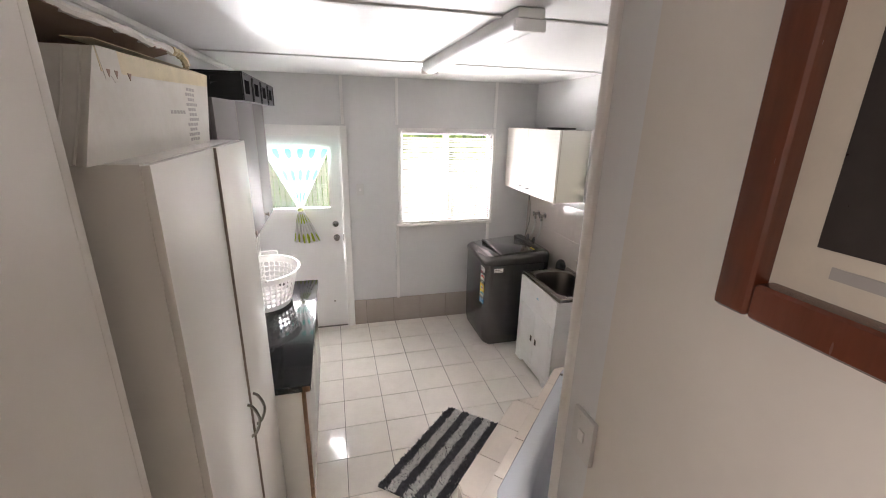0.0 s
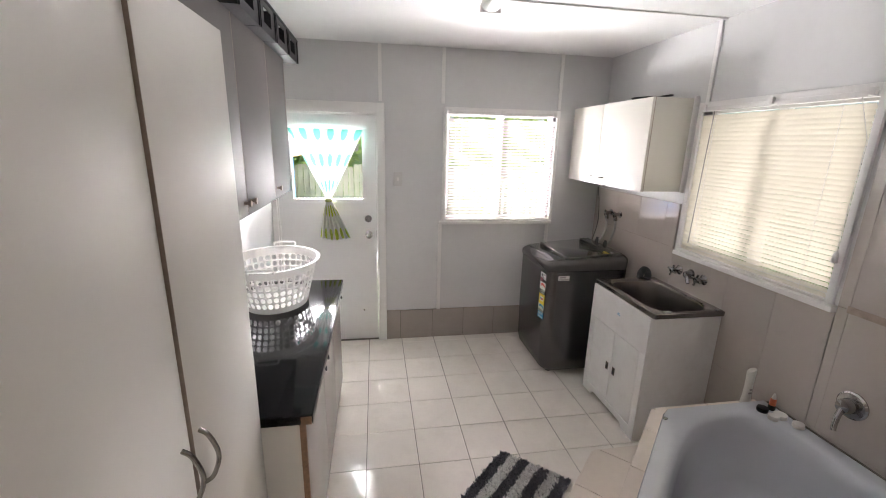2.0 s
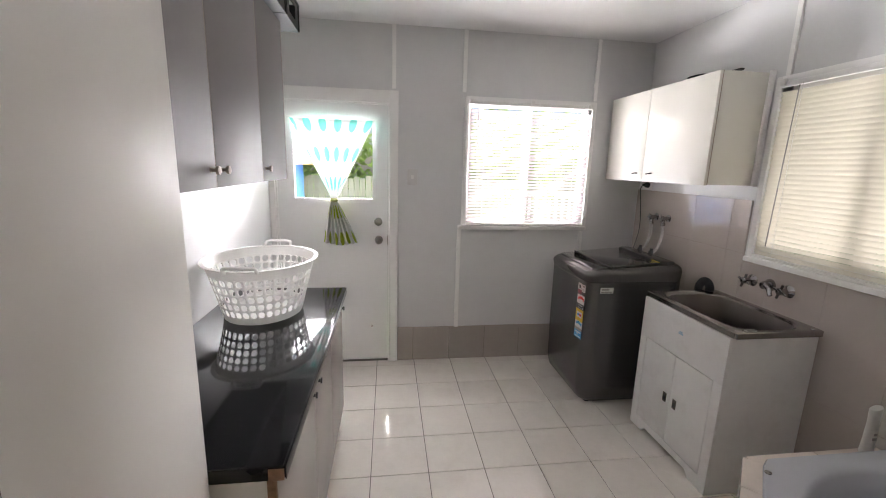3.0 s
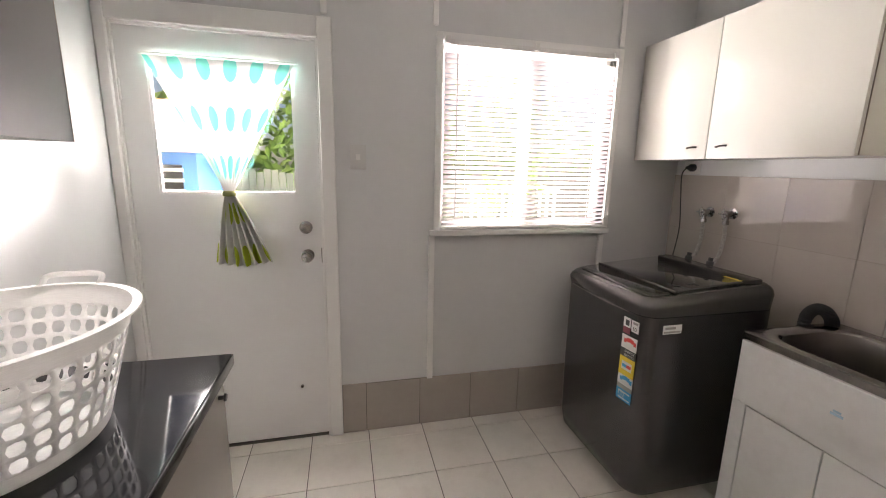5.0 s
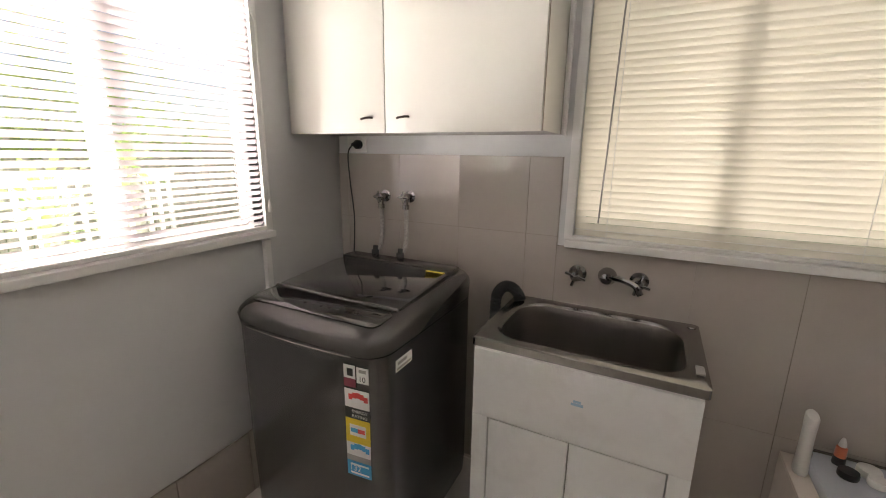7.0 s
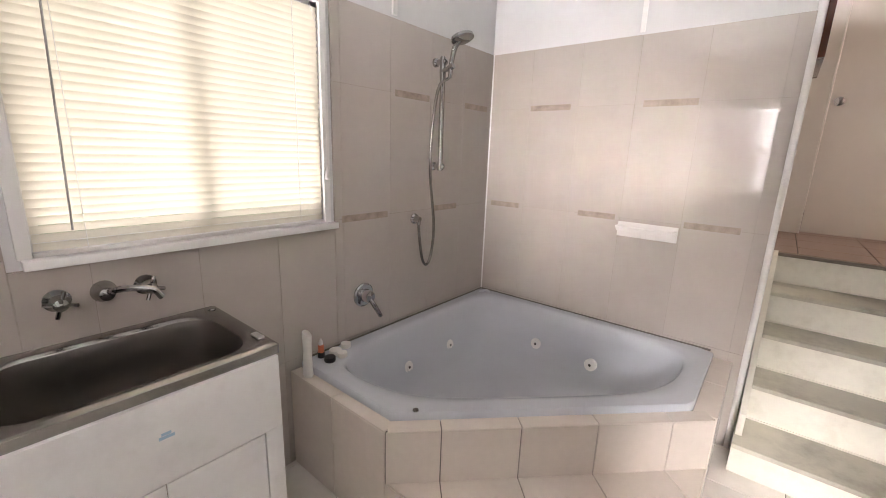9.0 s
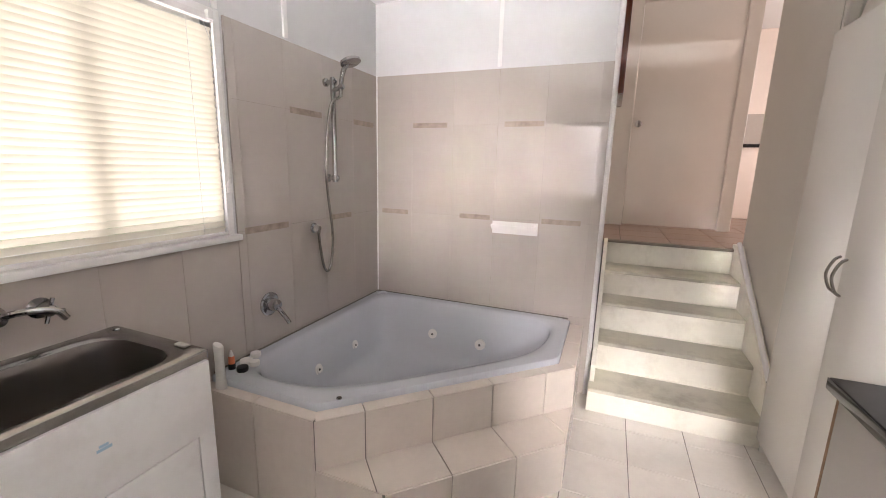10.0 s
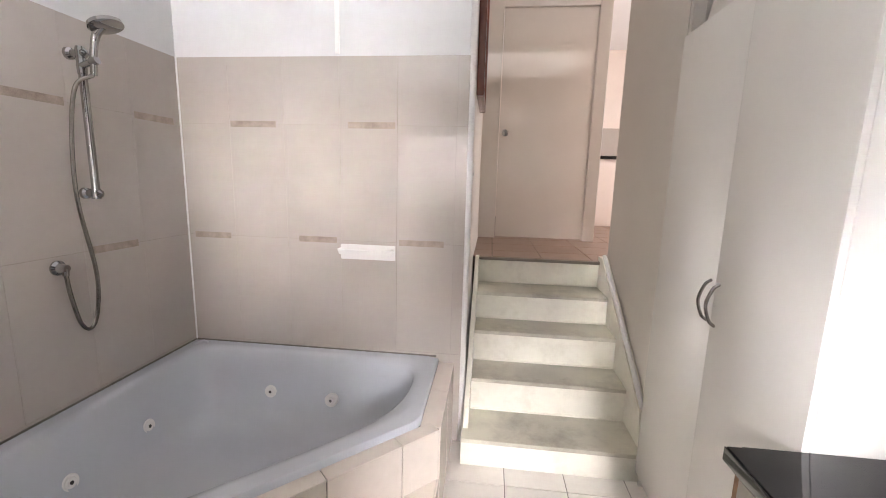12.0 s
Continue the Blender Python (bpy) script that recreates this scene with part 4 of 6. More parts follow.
def laundry_basket(cx, cy, z0):
    th = thing("laundry_basket", (cx, cy, z0), "white plastic laundry basket with oval holes", "basket")
    H, ax0, ay0, ax1, ay1 = 0.265, 0.175, 0.205, 0.242, 0.285

    def at(t, h, off=0.0):
        f = h / H
        return Vector((cx + (ax0 + (ax1 - ax0) * f + off) * math.cos(t), cy + (ay0 + (ay1 - ay0) * f + off) * math.sin(t), z0 + h))
    cols, rows, lo, hi = 36, 5, 0.03, 0.222
    b = bmesh.new()
    for c in range(cols):
        for r in range(rows):
            t0, t1 = 2 * math.pi * c / cols, 2 * math.pi * (c + 1) / cols
            h0, h1 = lo + (hi - lo) * r / rows, lo + (hi - lo) * (r + 1) / rows
            tm, hm, dt, dh = (t0 + t1) / 2, (h0 + h1) / 2, (t1 - t0) / 2, (h1 - h0) / 2
            outer = [(-1, -1), (0, -1), (1, -1), (1, 0), (1, 1), (0, 1), (-1, 1), (-1, 0)]
            inner = [(-0.58, -0.66), (0, -0.80), (0.58, -0.66), (0.77, 0), (0.58, 0.66), (0, 0.80), (-0.58, 0.66), (-0.77, 0)]
            O = [b.verts.new(at(tm + u * dt, hm + v * dh)) for u, v in outer]
            I = [b.verts.new(at(tm + u * dt, hm + v * dh)) for u, v in inner]
            for k in range(8):
                j = (k + 1) % 8
                b.faces.new((O[k], O[j], I[j], I[k]))
    bmesh.ops.remove_doubles(b, verts=b.verts, dist=0.0008)
    w = part("wall", b, basket_plastic, th)
    s = w.modifiers.new("thick", "SOLIDIFY")
    s.thickness = 0.003
    ring = [2 * math.pi * k / 64 for k in range(64)]
    part("base", loft([[at(t, 0.0, -0.02) for t in ring], [at(t, 0.0) for t in ring], [at(t, 0.031) for t in ring], [at(t, 0.031, -0.003) for t in ring], [at(t, 0.006, -0.004) for t in ring]]), basket_plastic, th)
    part("rim", loft([[at(t, 0.221) for t in ring], [at(t, 0.258) for t in ring], [at(t, 0.262, 0.016) for t in ring], [at(t, 0.268, 0.016) for t in ring], [at(t, 0.268, -0.003) for t in ring], [at(t, 0.221, -0.003) for t in ring]], cap=False), basket_plastic, th)
    for s in (-1, 1):
        y = cy + s * (ay1 + 0.01)
        part("handle", tube(curve_pts([(cx - 0.065, y - s * 0.004, z0 + 0.262), (cx - 0.06, y + s * 0.02, z0 + 0.285), (cx, y + s * 0.026, z0 + 0.288), (cx + 0.06, y + s * 0.02, z0 + 0.285), (cx + 0.065, y - s * 0.004, z0 + 0.262)], 6), 0.0075, 10), basket_plastic, th)


laundry_basket(-0.255, 3.725, 0.857)

# ---- wall cupboard over the washing machine ----
CX, CY0, CY1, CZ0, CZ1 = 2.075, 3.785, 4.845, 1.515, 2.112
rc = thing("wall_cupboard", (2.23, 4.3, CZ0), "white two door wall cupboard, closed", "cupboard")
panels("body_panel", [(CX + 0.019, XR - 0.001, CY0, CY0 + 0.016, CZ0, CZ1), (CX + 0.019, XR - 0.001, CY1 - 0.016, CY1, CZ0, CZ1), (CX + 0.019, XR - 0.001, CY0 + 0.016, CY1 - 0.016, CZ0, CZ0 + 0.016), (CX + 0.019, XR - 0.001, CY0 + 0.016, CY1 - 0.016, CZ1 - 0.016, CZ1)], cab_white, rc)
part("back_strip", box(XR - 0.03, XR - 0.0005, CY0 - 0.016, CY0 - 0.001, CZ0 - 0.004, CZ1 + 0.01, 0.003), trim_paint, rc)
for a, b, hy in ((CY0 + 0.001, 4.362, 4.285), (4.366, CY1 - 0.001, 4.445)):
    d = part("door", box(CX, CX + 0.017, a, b, CZ0 - 0.004, CZ1, 0.0015), cab_white, rc)
    part("handle", tube(curve_pts([(CX, hy - 0.024, 1.566), (CX - 0.013, hy - 0.018, 1.566), (CX - 0.016, hy, 1.564), (CX - 0.013, hy + 0.018, 1.562), (CX, hy + 0.024, 1.562)], 5), 0.004, 8), M("dark bronze", (0.07, 0.055, 0.045), 0.35, 0.8), d, "small dark bow handle")
part("side_edging", box(CX + 0.0165, CX + 0.0195, CY0 - 0.0012, CY0 + 0.001, CZ0, CZ1), laminate_edge, rc)
lid = thing("pan", (2.2, 3.95, CZ1), "flat black pan lying on the wall cupboard", "pan")
part("pan_body", lathe((2.21, 4.03, CZ1), (0, 0, 1), [(0, 0.09), (0.004, 0.10), (0.016, 0.115), (0.018, 0.113), (0.008, 0.095), (0.007, 0)], 28), black_plastic, lid)
part("pan_handle", box(2.20, 2.225, 3.80, 3.92, CZ1 + 0.008, CZ1 + 0.02, 0.004), black_plastic, lid)

# ---- washing machine ----
wm = thing("washing_machine", (1.95, 4.395, 0), "graphite top loading washing machine with energy labels", "washing machine")
mx0, mx1, my0, my1 = 1.625, 2.29, 4.078, 4.70


def wm_ring(z, front, inset=0.0, r=0.07):
    """A rounded outline whose front side bows out."""
    pts = rounded_rect(front + inset, mx1 - inset, my0 + inset, my1 - inset, z, r, 6)
    out = []
    for x, y, zz in pts:
        q = (y - (my0 + my1) / 2) / ((my1 - my0) / 2)
        if x < front + inset + 0.06:
            x -= 0.022 * (1 - q * q)
        out.append((x, y, zz))
    return out


part("body", loft([wm_ring(0.03, mx0 + 0.03, 0.012), wm_ring(0.05, mx0 + 0.018, 0.004), wm_ring(0.12, mx0 + 0.008), wm_ring(0.45, mx0), wm_ring(0.868, mx0)]), graphite, wm, smooth=50)
for x in (mx0 + 0.1, mx1 - 0.08):
    for y in (my0 + 0.08, my1 - 0.08):
        part("foot", lathe((x, y, 0), (0, 0, 1), [(0, 0.025), (0.012, 0.025), (0.014, 0.015), (0.034, 0.015)], 12), rubber, wm)


def sloped(pts, front_z, back_z):
    """Lifts an outline so that it climbs towards the back."""
    return [(x, y, front_z + (back_z - front_z) * min(1, max(0, (x - mx0) / (mx1 - 0.12 - mx0)))) for x, y, _ in pts]


part("top_cover", loft([wm_ring(0.872, mx0 - 0.004, 0.0), sloped(wm_ring(0.9, mx0 - 0.006, -0.003), 0.904, 0.936), sloped(wm_ring(0.9, mx0 - 0.003, 0.001), 0.918, 0.954), sloped(wm_ring(0.9, mx0 + 0.004, 0.009), 0.930, 0.968),
                         sloped(wm_ring(0.9, mx0 + 0.016, 0.022, 0.06), 0.938, 0.977), sloped(wm_ring(0.9, mx0 + 0.032, 0.036, 0.05), 0.941, 0.981)]), graphite_gloss, wm, "graphite gloss top cover", smooth=40)


def top_z(x):
    return 0.940 + 0.040 * min(1, max(0, (x - mx0) / (mx1 - 0.12 - mx0)))


def top_plate(x0, x1, y0, y1, lift, thick, r, bow=0.0):
    pts = rounded_rect(x0, x1, y0, y1, 0, r, 5)
    pts = [((x - bow * (1 - ((y - (y0 + y1) / 2) / ((y1 - y0) / 2)) ** 2)) if x < (x0 + x1) / 2 else x, y) for x, y, _ in pts]
    return loft([[(x, y, top_z(x) + lift) for x, y in pts], [(x, y, top_z(x) + lift + thick) for x, y in pts], [(x + (0.004 if x < (x0 + x1) / 2 else -0.004), y * 0.99 + 0.01 * (y0 + y1) / 2, top_z(x) + lift + thick + 0.002) for x, y in pts]])


panel = part("control_panel", top_plate(mx0 + 0.040, 1.775, my0 + 0.045, my1 - 0.045, 0.0, 0.004, 0.03, 0.014), M("gloss black panel", (0.035, 0.034, 0.033), 0.12, 0.2, var=0.02, coat=1.0), wm, "glossy dark control panel")
part("lid", top_plate(1.787, 2.135, my0 + 0.045, my1 - 0.045, 0.0, 0.010, 0.02), dark_glass, wm, "smoked glass lid")
part("lid_edge", tube([(1.784, my0 + 0.045, top_z(1.784) + 0.008), (1.780, 4.40, top_z(1.78) + 0.008), (1.784, my1 - 0.045, top_z(1.784) + 0.008)], 0.006, 8), graphite_gloss, wm)
part("back_panel", top_plate(2.142, 2.235, my0 + 0.04, my1 - 0.04, 0.0, 0.014, 0.02), graphite_gloss, wm)
for k in range(6):
    y = 4.27 + k * 0.035
    part("button", lathe((1.715, y, top_z(1.715) + 0.003), (0, 0, 1), [(0, 0.007), (0.003, 0.006), (0.0035, 0)], 10), chrome if k in (1, 4) else graphite_gloss, panel)
part("dial", lathe((1.725, 4.235, top_z(1.725) + 0.003), (0, 0, 1), [(0, 0.017), (0.003, 0.016), (0.0035, 0.011), (0.002, 0.0)], 20), chrome, panel, "round start button ring")
rows = [(1.695, 1.699, 4.28 + 0.04 * k, 4.30 + 0.04 * k, top_z(1.697) + 0.003, top_z(1.697) + 0.0042) for k in range(7)]
part("panel_print", boxes(rows), ink_grey, panel, "grey printed bars")
part("warning_label", box(2.12, 2.135, my0 + 0.06, my0 + 0.14, top_z(2.13) + 0.0125, top_z(2.13) + 0.0135), paper_yellow, wm, "yellow label")


def front_x(y, z=0.6):
    q = (y - (my0 + my1) / 2) / ((my1 - my0) / 2)
    return mx0 - 0.022 * (1 - q * q)


def sticker(y0, y1, z0, z1, material, lift=0.0, label=""):
    """A label that follows the bowed front."""
    b = bmesh.new()
    n = 4
    cols = []
    for k in range(n + 1):
        y = y0 + (y1 - y0) * k / n
        x = front_x(y) - 0.0012 - lift
        cols.append((b.verts.new((x, y, z0)), b.verts.new((x, y, z1)), b.verts.new((x + 0.0011, y, z0)), b.verts.new((x + 0.0011, y, z1))))
    for A, B in zip(cols, cols[1:]):
        b.faces.new((A[0], B[0], B[1], A[1]))
        b.faces.new((A[1], B[1], B[3], A[3]))
        b.faces.new((A[0], B[0], B[2], A[2]))
    return part("label", b, material, wm, label)


sy0, sy1 = 4.116, 4.200
sticker(sy1 - 0.040, sy1, 0.80, 0.842, paper_white, label="white icon label")
sticker(sy0, sy0 + 0.040, 0.79, 0.84, paper_white, label="white icon label")
sticker(sy1 - 0.040, sy1, 0.772, 0.80, paper_maroon, label="maroon label")
sticker(sy1 - 0.032, sy1 - 0.012, 0.808, 0.832, ink_black, 0.0004)
sticker(sy0 + 0.008, sy0 + 0.032, 0.824, 0.834, ink_grey, 0.0004)
for z0, z1, m, t in ((0.705, 0.765, paper_white, "white energy label"), (0.668, 0.705, ink_black, "black label band"), (0.585, 0.668, paper_yellow, "yellow energy label"), (0.540, 0.585, paper_white, "white water label"), (0.520, 0.540, ink_grey, "grey label band"), (0.468, 0.520, paper_blue, "blue water label")):
    sticker(sy0, sy1, z0, z1, m, label=t)
sticker(sy0 + 0.014, sy1 - 0.014, 0.61, 0.648, paper_white, 0.0004)
sticker(sy0 + 0.042, sy1 - 0.018, 0.622, 0.636, paper_blue, 0.0008)
sticker(sy0 + 0.018, sy0 + 0.042, 0.622, 0.636, paper_red, 0.0008)
for z, m in ((0.735, paper_red), (0.562, paper_blue)):
    for k in range(5):
        y = sy1 - 0.014 - 0.013 * k
        h = 0.012 * math.sin(math.pi * (k + 0.6) / 5)
        sticker(y - 0.013, y, z - 0.008 + h, z + 0.010 + h, m, 0.0004)


def wm_words(words, y_left, z, size, material):
    """Lettering laid on the bowed front, read from the room."""
    font = bpy.data.curves.new("words", "FONT")
    font.body, font.size = words, size
    carrier = bpy.data.objects.new("words", font)
    me = bpy.data.meshes.new_from_object(carrier)
    bpy.data.objects.remove(carrier)
    b = bmesh.new()
    b.from_mesh(me)
    for v in b.verts:
        y = y_left - v.co.x
        v.co = (front_x(y) - 0.0028, y, z + v.co.y)
    return part("lettering", b, material, wm, "printed words", smooth=0)


wm_words("ENERGY", sy1 - 0.024, 0.690, 0.0145, paper_white)
wm_words("RATING", sy1 - 0.024, 0.674, 0.0145, paper_white)
wm_words("132", sy1 - 0.008, 0.487, 0.028, paper_white)
wm_words("10", sy0 + 0.033, 0.797, 0.024, ink_black)
for z in (0.508, 0.478):
    sticker(sy0 + 0.008, sy1 - 0.012, z - 0.003, z + 0.003, paper_white, 0.0004)
part("side_label", boxes([(1.70, 1.79, my0 - 0.0012, my0, 0.80, 0.838)]), paper_white, wm, "white side label")
part("side_print", boxes([(1.705, 1.785, my0 - 0.0018, my0 - 0.0012, 0.804, 0.812), (1.71, 1.76, my0 - 0.0018, my0 - 0.0012, 0.82, 0.83)]), ink_grey, wm)

part("trim_line", tube([(front_x(y) - 0.006, y, 0.870) for y in [my0 + 0.09 + 0.04 * k for k in range(12)]], 0.0022, 6), steel, wm, "thin bright seam line")

# taps and hoses over the machine
for y, zt in ((4.582, 1.242), (4.447, 1.246)):
    tp = thing("hose_tap", (XR, y, zt), "chrome wall tap with grey braided hose", "tap")
    part("flange", lathe((XR - 0.002, y, zt), (-1, 0, 0), [(0, 0.03), (0.008, 0.028), (0.012, 0.014), (0.05, 0.013), (0.052, 0.018), (0.066, 0.018), (0.068, 0)], 18), chrome, tp)
    part("spout", lathe((XR - 0.046, y, zt), (0, 0, -1), [(0, 0.011), (0.035, 0.012), (0.036, 0.016), (0.055, 0.016), (0.056, 0)], 14), chrome, tp)
    part("lever", boxes([(XR - 0.075, XR - 0.063, y - 0.028, y + 0.028, zt - 0.005, zt + 0.005), (XR - 0.074, XR - 0.064, y - 0.005, y + 0.005, zt - 0.028, zt + 0.028)], 0.004), chrome, tp, "chrome cross lever")
    part("hose", tube(curve_pts([(XR - 0.046, y, zt - 0.05), (XR - 0.05, y - 0.006, zt - 0.13), (XR - 0.085, y - 0.02, zt - 0.22), (XR - 0.13, y - 0.02, 0.985)], 8), 0.010, 10), hose_grey, tp, "grey braided hose")
    part("hose_nut", lathe((XR - 0.13, y - 0.02, 0.976), (0.1, 0, 1), [(0, 0.017), (0.03, 0.017), (0.032, 0.011), (0.05, 0.011)], 12), rubber, tp)

# power point with cord
pp = thing("power_outlet", (XR, 4.745, 1.476), "white power outlet with a black plug", "outlet")
part("plate", box(XR - 0.009, XR - 0.0005, 4.69, 4.80, 1.44, 1.512, 0.003), white_plastic, pp)
part("plug", lathe((XR - 0.009, 4.73, 1.475), (-1, 0, 0), [(0, 0.021), (0.02, 0.021), (0.034, 0.012), (0.05, 0.007), (0.051, 0)], 14), black_plastic, pp, "black plug")
part("cord", tube(curve_pts([(XR - 0.058, 4.73, 1.475), (XR - 0.05, 4.765, 1.43), (XR - 0.018, 4.785, 1.30), (XR - 0.02, 4.765, 1.12), (XR - 0.09, 4.72, 0.93)], 8), 0.0035, 6), rubber, pp, "grey cord")

# switch by the back door, switch in the hall
for nm, rows, b in (("light_switch", (0.492, 0.568, YB - 0.010, YB - 0.0005, 1.43, 1.548), (0.52, 0.54, YB - 0.014, YB - 0.010, 1.475, 1.503)),
                    ("light_switch", (HX1 - 0.012, HX1 - 0.0005, 1.305, 1.38, 1.445, 1.56), (HX1 - 0.016, HX1 - 0.012, 1.332, 1.352, 1.49, 1.518))):
    sw = thing(nm, (rows[0], rows[2], rows[4]), "white wall light switch plate", "switch")
    part("plate", box(*rows, 0.003), switch_plastic, sw)
    part("rocker", box(*b, 0.002), white_plastic, sw)

# ---- laundry tub ----
SX0, SX1, SY0, SY1, SZ = 1.915, 2.384, 3.262, 3.925, 0.863
tub_cab = thing("laundry_tub", (2.15, 3.59, 0), "white laundry cabinet with stainless steel sink", "laundry tub")
fx = 1.905
part("side_panel", box(fx + 0.016, SX1 - 0.01, SY0 + 0.014, SY0 + 0.03, 0, SZ - 0.028, 0.001), sink_cab_white, tub_cab)
part("side_panel", box(fx + 0.016, SX1 - 0.01, SY1 - 0.03, SY1 - 0.014, 0, SZ - 0.028, 0.001), sink_cab_white, tub_cab)
a0, a1 = SY0 + 0.014, SY1 - 0.014
panels("front_panel", [(fx, fx + 0.016, a0, a1, 0.597, SZ - 0.028), (fx, fx + 0.016, a0, 3.330, 0.0, 0.597), (fx, fx + 0.016, 3.857, a1, 0.0, 0.597)], sink_cab_white, tub_cab)
part("kick_panel", prism([(3.331, 0.0), (3.39, 0.0), (3.42, 0.035), (3.77, 0.035), (3.80, 0.0), (3.856, 0.0), (3.856, 0.073), (3.331, 0.073)], fx + 0.001, fx + 0.016, axis="x"), sink_cab_white, tub_cab)
for a, b, hy in ((3.334, 3.594, 3.555), (3.598, 3.853, 3.635)):
    d = part("door", box(fx + 0.0005, fx + 0.0155, a, b, 0.077, 0.593, 0.002), sink_cab_white, tub_cab, "white cupboard door")
    part("handle", boxes([(fx - 0.003, fx + 0.0005, hy - 0.014, hy + 0.014, 0.30, 0.355)], 0.001), steel, d, "square metal pull")
    # dark plate laid on the pull: the hollow's shade put into colour
    part("pull_recess", boxes([(fx - 0.004, fx - 0.003, hy - 0.008, hy + 0.008, 0.31, 0.335)]), rubber, d)
part("badge", boxes([(fx - 0.001, fx, 3.565, 3.60, 0.725, 0.733), (fx - 0.001, fx, 3.572, 3.594, 0.735, 0.742)]), M("faded blue print", (0.38, 0.56, 0.68), 0.5), tub_cab, "small faded blue badge")
bowl = (1.975, 2.335, 3.312, 3.875)
o = [(x, y, SZ) for x, y, _ in rounded_rect(SX0, SX1, SY0, SY1, 0, 0.012, 6)]


def rr(dx, z, r):
    return rounded_rect(bowl[0] + dx, bowl[1] - dx, bowl[2] + dx, bowl[3] - dx, z, r, 6)


lowrim = [(x, y, SZ - 0.026) for x, y, _ in o]
part("rim", loft([lowrim, o, [(x + (0.006 if x < 2.15 else -0.006), y + (0.006 if y < 3.59 else -0.006), SZ + 0.003) for x, y, _ in o], rr(-0.018, SZ + 0.002, 0.115), rr(-0.010, SZ - 0.001, 0.11), rr(0.0, SZ - 0.010, 0.105)], cap=False), rim_steel, tub_cab, "bright steel rim", smooth=60)
part("sink", loft([rr(0.0, SZ - 0.010, 0.105), rr(0.006, SZ - 0.04, 0.10), rr(0.012, SZ - 0.16, 0.10), rr(0.018, SZ - 0.24, 0.09), rr(0.034, SZ - 0.27, 0.08), rr(0.06, SZ - 0.28, 0.06)], last_only=True), sink_steel, tub_cab, "brushed steel sink bowl", smooth=60)
part("drain", lathe((2.17, 3.45, SZ - 0.28), (0, 0, 1), [(0.0, 0.035), (0.003, 0.033), (0.001, 0.02), (0.001, 0)], 18), chrome, tub_cab)
part("waste_plug", lathe((2.345, 3.285, SZ + 0.003), (0, 0, 1), [(0, 0.014), (0.004, 0.012), (0.005, 0)], 14), chrome, tub_cab)

sb = thing("soap_bar", (2.015, 3.286, SZ + 0.003), "small worn white soap bar on the sink rim", "soap")
part("soap_body", box(1.985, 2.035, 3.273, 3.295, SZ + 0.0032, SZ + 0.010, 0.003, 3), M("worn soap", (0.32, 0.31, 0.29), 0.5), sb)

dh = thing("drain_hose", (2.3, 3.9, SZ), "dark grey corrugated drain hose", "hose")
pts = curve_pts([(2.31, 3.99, 0.62), (2.315, 3.99, 0.83), (2.315, 3.98, 0.885), (2.315, 3.952, 0.915), (2.315, 3.918, 0.913), (2.31, 3.893, 0.89), (2.30, 3.882, 0.872)], 14)
part("corrugated_tube", tube(pts, [0.020 + 0.004 * (k % 2) for k in range(len(pts))], 12), rubber, dh)

for nm, y in (("wall_tap", 3.683), ("wall_tap", 3.466)):
    tp = thing(nm, (XR, y, 0.995), "chrome wall tap with cross handle", "tap")
    part("flange", lathe((XR - 0.004, y, 0.995), (-1, 0, 0), [(0, 0.033), (0.006, 0.033), (0.018, 0.022), (0.028, 0.016), (0.05, 0.014), (0.052, 0.019), (0.066, 0.018), (0.07, 0.008), (0.071, 0)], 20), chrome, tp)
    part("cross_handle", merge(tube([(XR - 0.064, y - 0.038, 0.985), (XR - 0.064, y + 0.038, 1.005)], 0.006, 8), tube([(XR - 0.064, y + 0.012, 0.957), (XR - 0.064, y - 0.012, 1.033)], 0.006, 8)), chrome, tp)
sp = thing("wall_spout", (XR, 3.575, 0.998), "chrome swivel wall spout", "tap")
part("flange", lathe((XR - 0.004, 3.575, 0.998), (-1, 0, 0), [(0, 0.034), (0.007, 0.034), (0.022, 0.026), (0.04, 0.022), (0.05, 0.02), (0.055, 0)], 20), chrome, sp)
part("spout", tube(curve_pts([(XR - 0.04, 3.575, 1.0), (XR - 0.078, 3.552, 1.014), (XR - 0.104, 3.515, 1.016), (XR - 0.122, 3.475, 1.006), (XR - 0.128, 3.455, 0.978)], 6), 0.0105, 10), chrome, sp)

# ---- corner spa bath and its tiled surround ----
HZ = 0.472
hob_poly = [(XR - 0.012, YS + 0.012), (XR - 0.012, 2.965), (1.762, 2.965), (0.858, 2.061), (0.858, YS + 0.012)]
bath_poly = [(XR - 0.012, YS + 0.012), (XR - 0.012, 2.92), (1.785, 2.92), (0.932, 2.067), (0.932, YS + 0.012)]
bath_c = Vector((1.80, 2.04))


def radial(poly, inset, p, z, n=120):
    """A ring round the bath's middle: a polygon drawn in by inset, its corners rounded the more the smaller p is."""
    sides = []
    for i in range(len(poly)):
        a, b = Vector(poly[i]), Vector(poly[(i + 1) % len(poly)])
        nrm = Vector((b.y - a.y, a.x - b.x)).normalized()
        d = nrm.dot(a - bath_c)
        if d < 0:
            nrm, d = -nrm, -d
        sides.append((nrm, d - inset))
    out = []
    for k in range(n):
        t = 2 * math.pi * k / n
        u = Vector((math.cos(t), math.sin(t)))
        s = sum(max(0.0, u.dot(nrm) / d) ** p for nrm, d in sides)
        r = s ** (-1 / p)
        out.append((bath_c.x + u.x * r, bath_c.y + u.y * r, z))
    return out


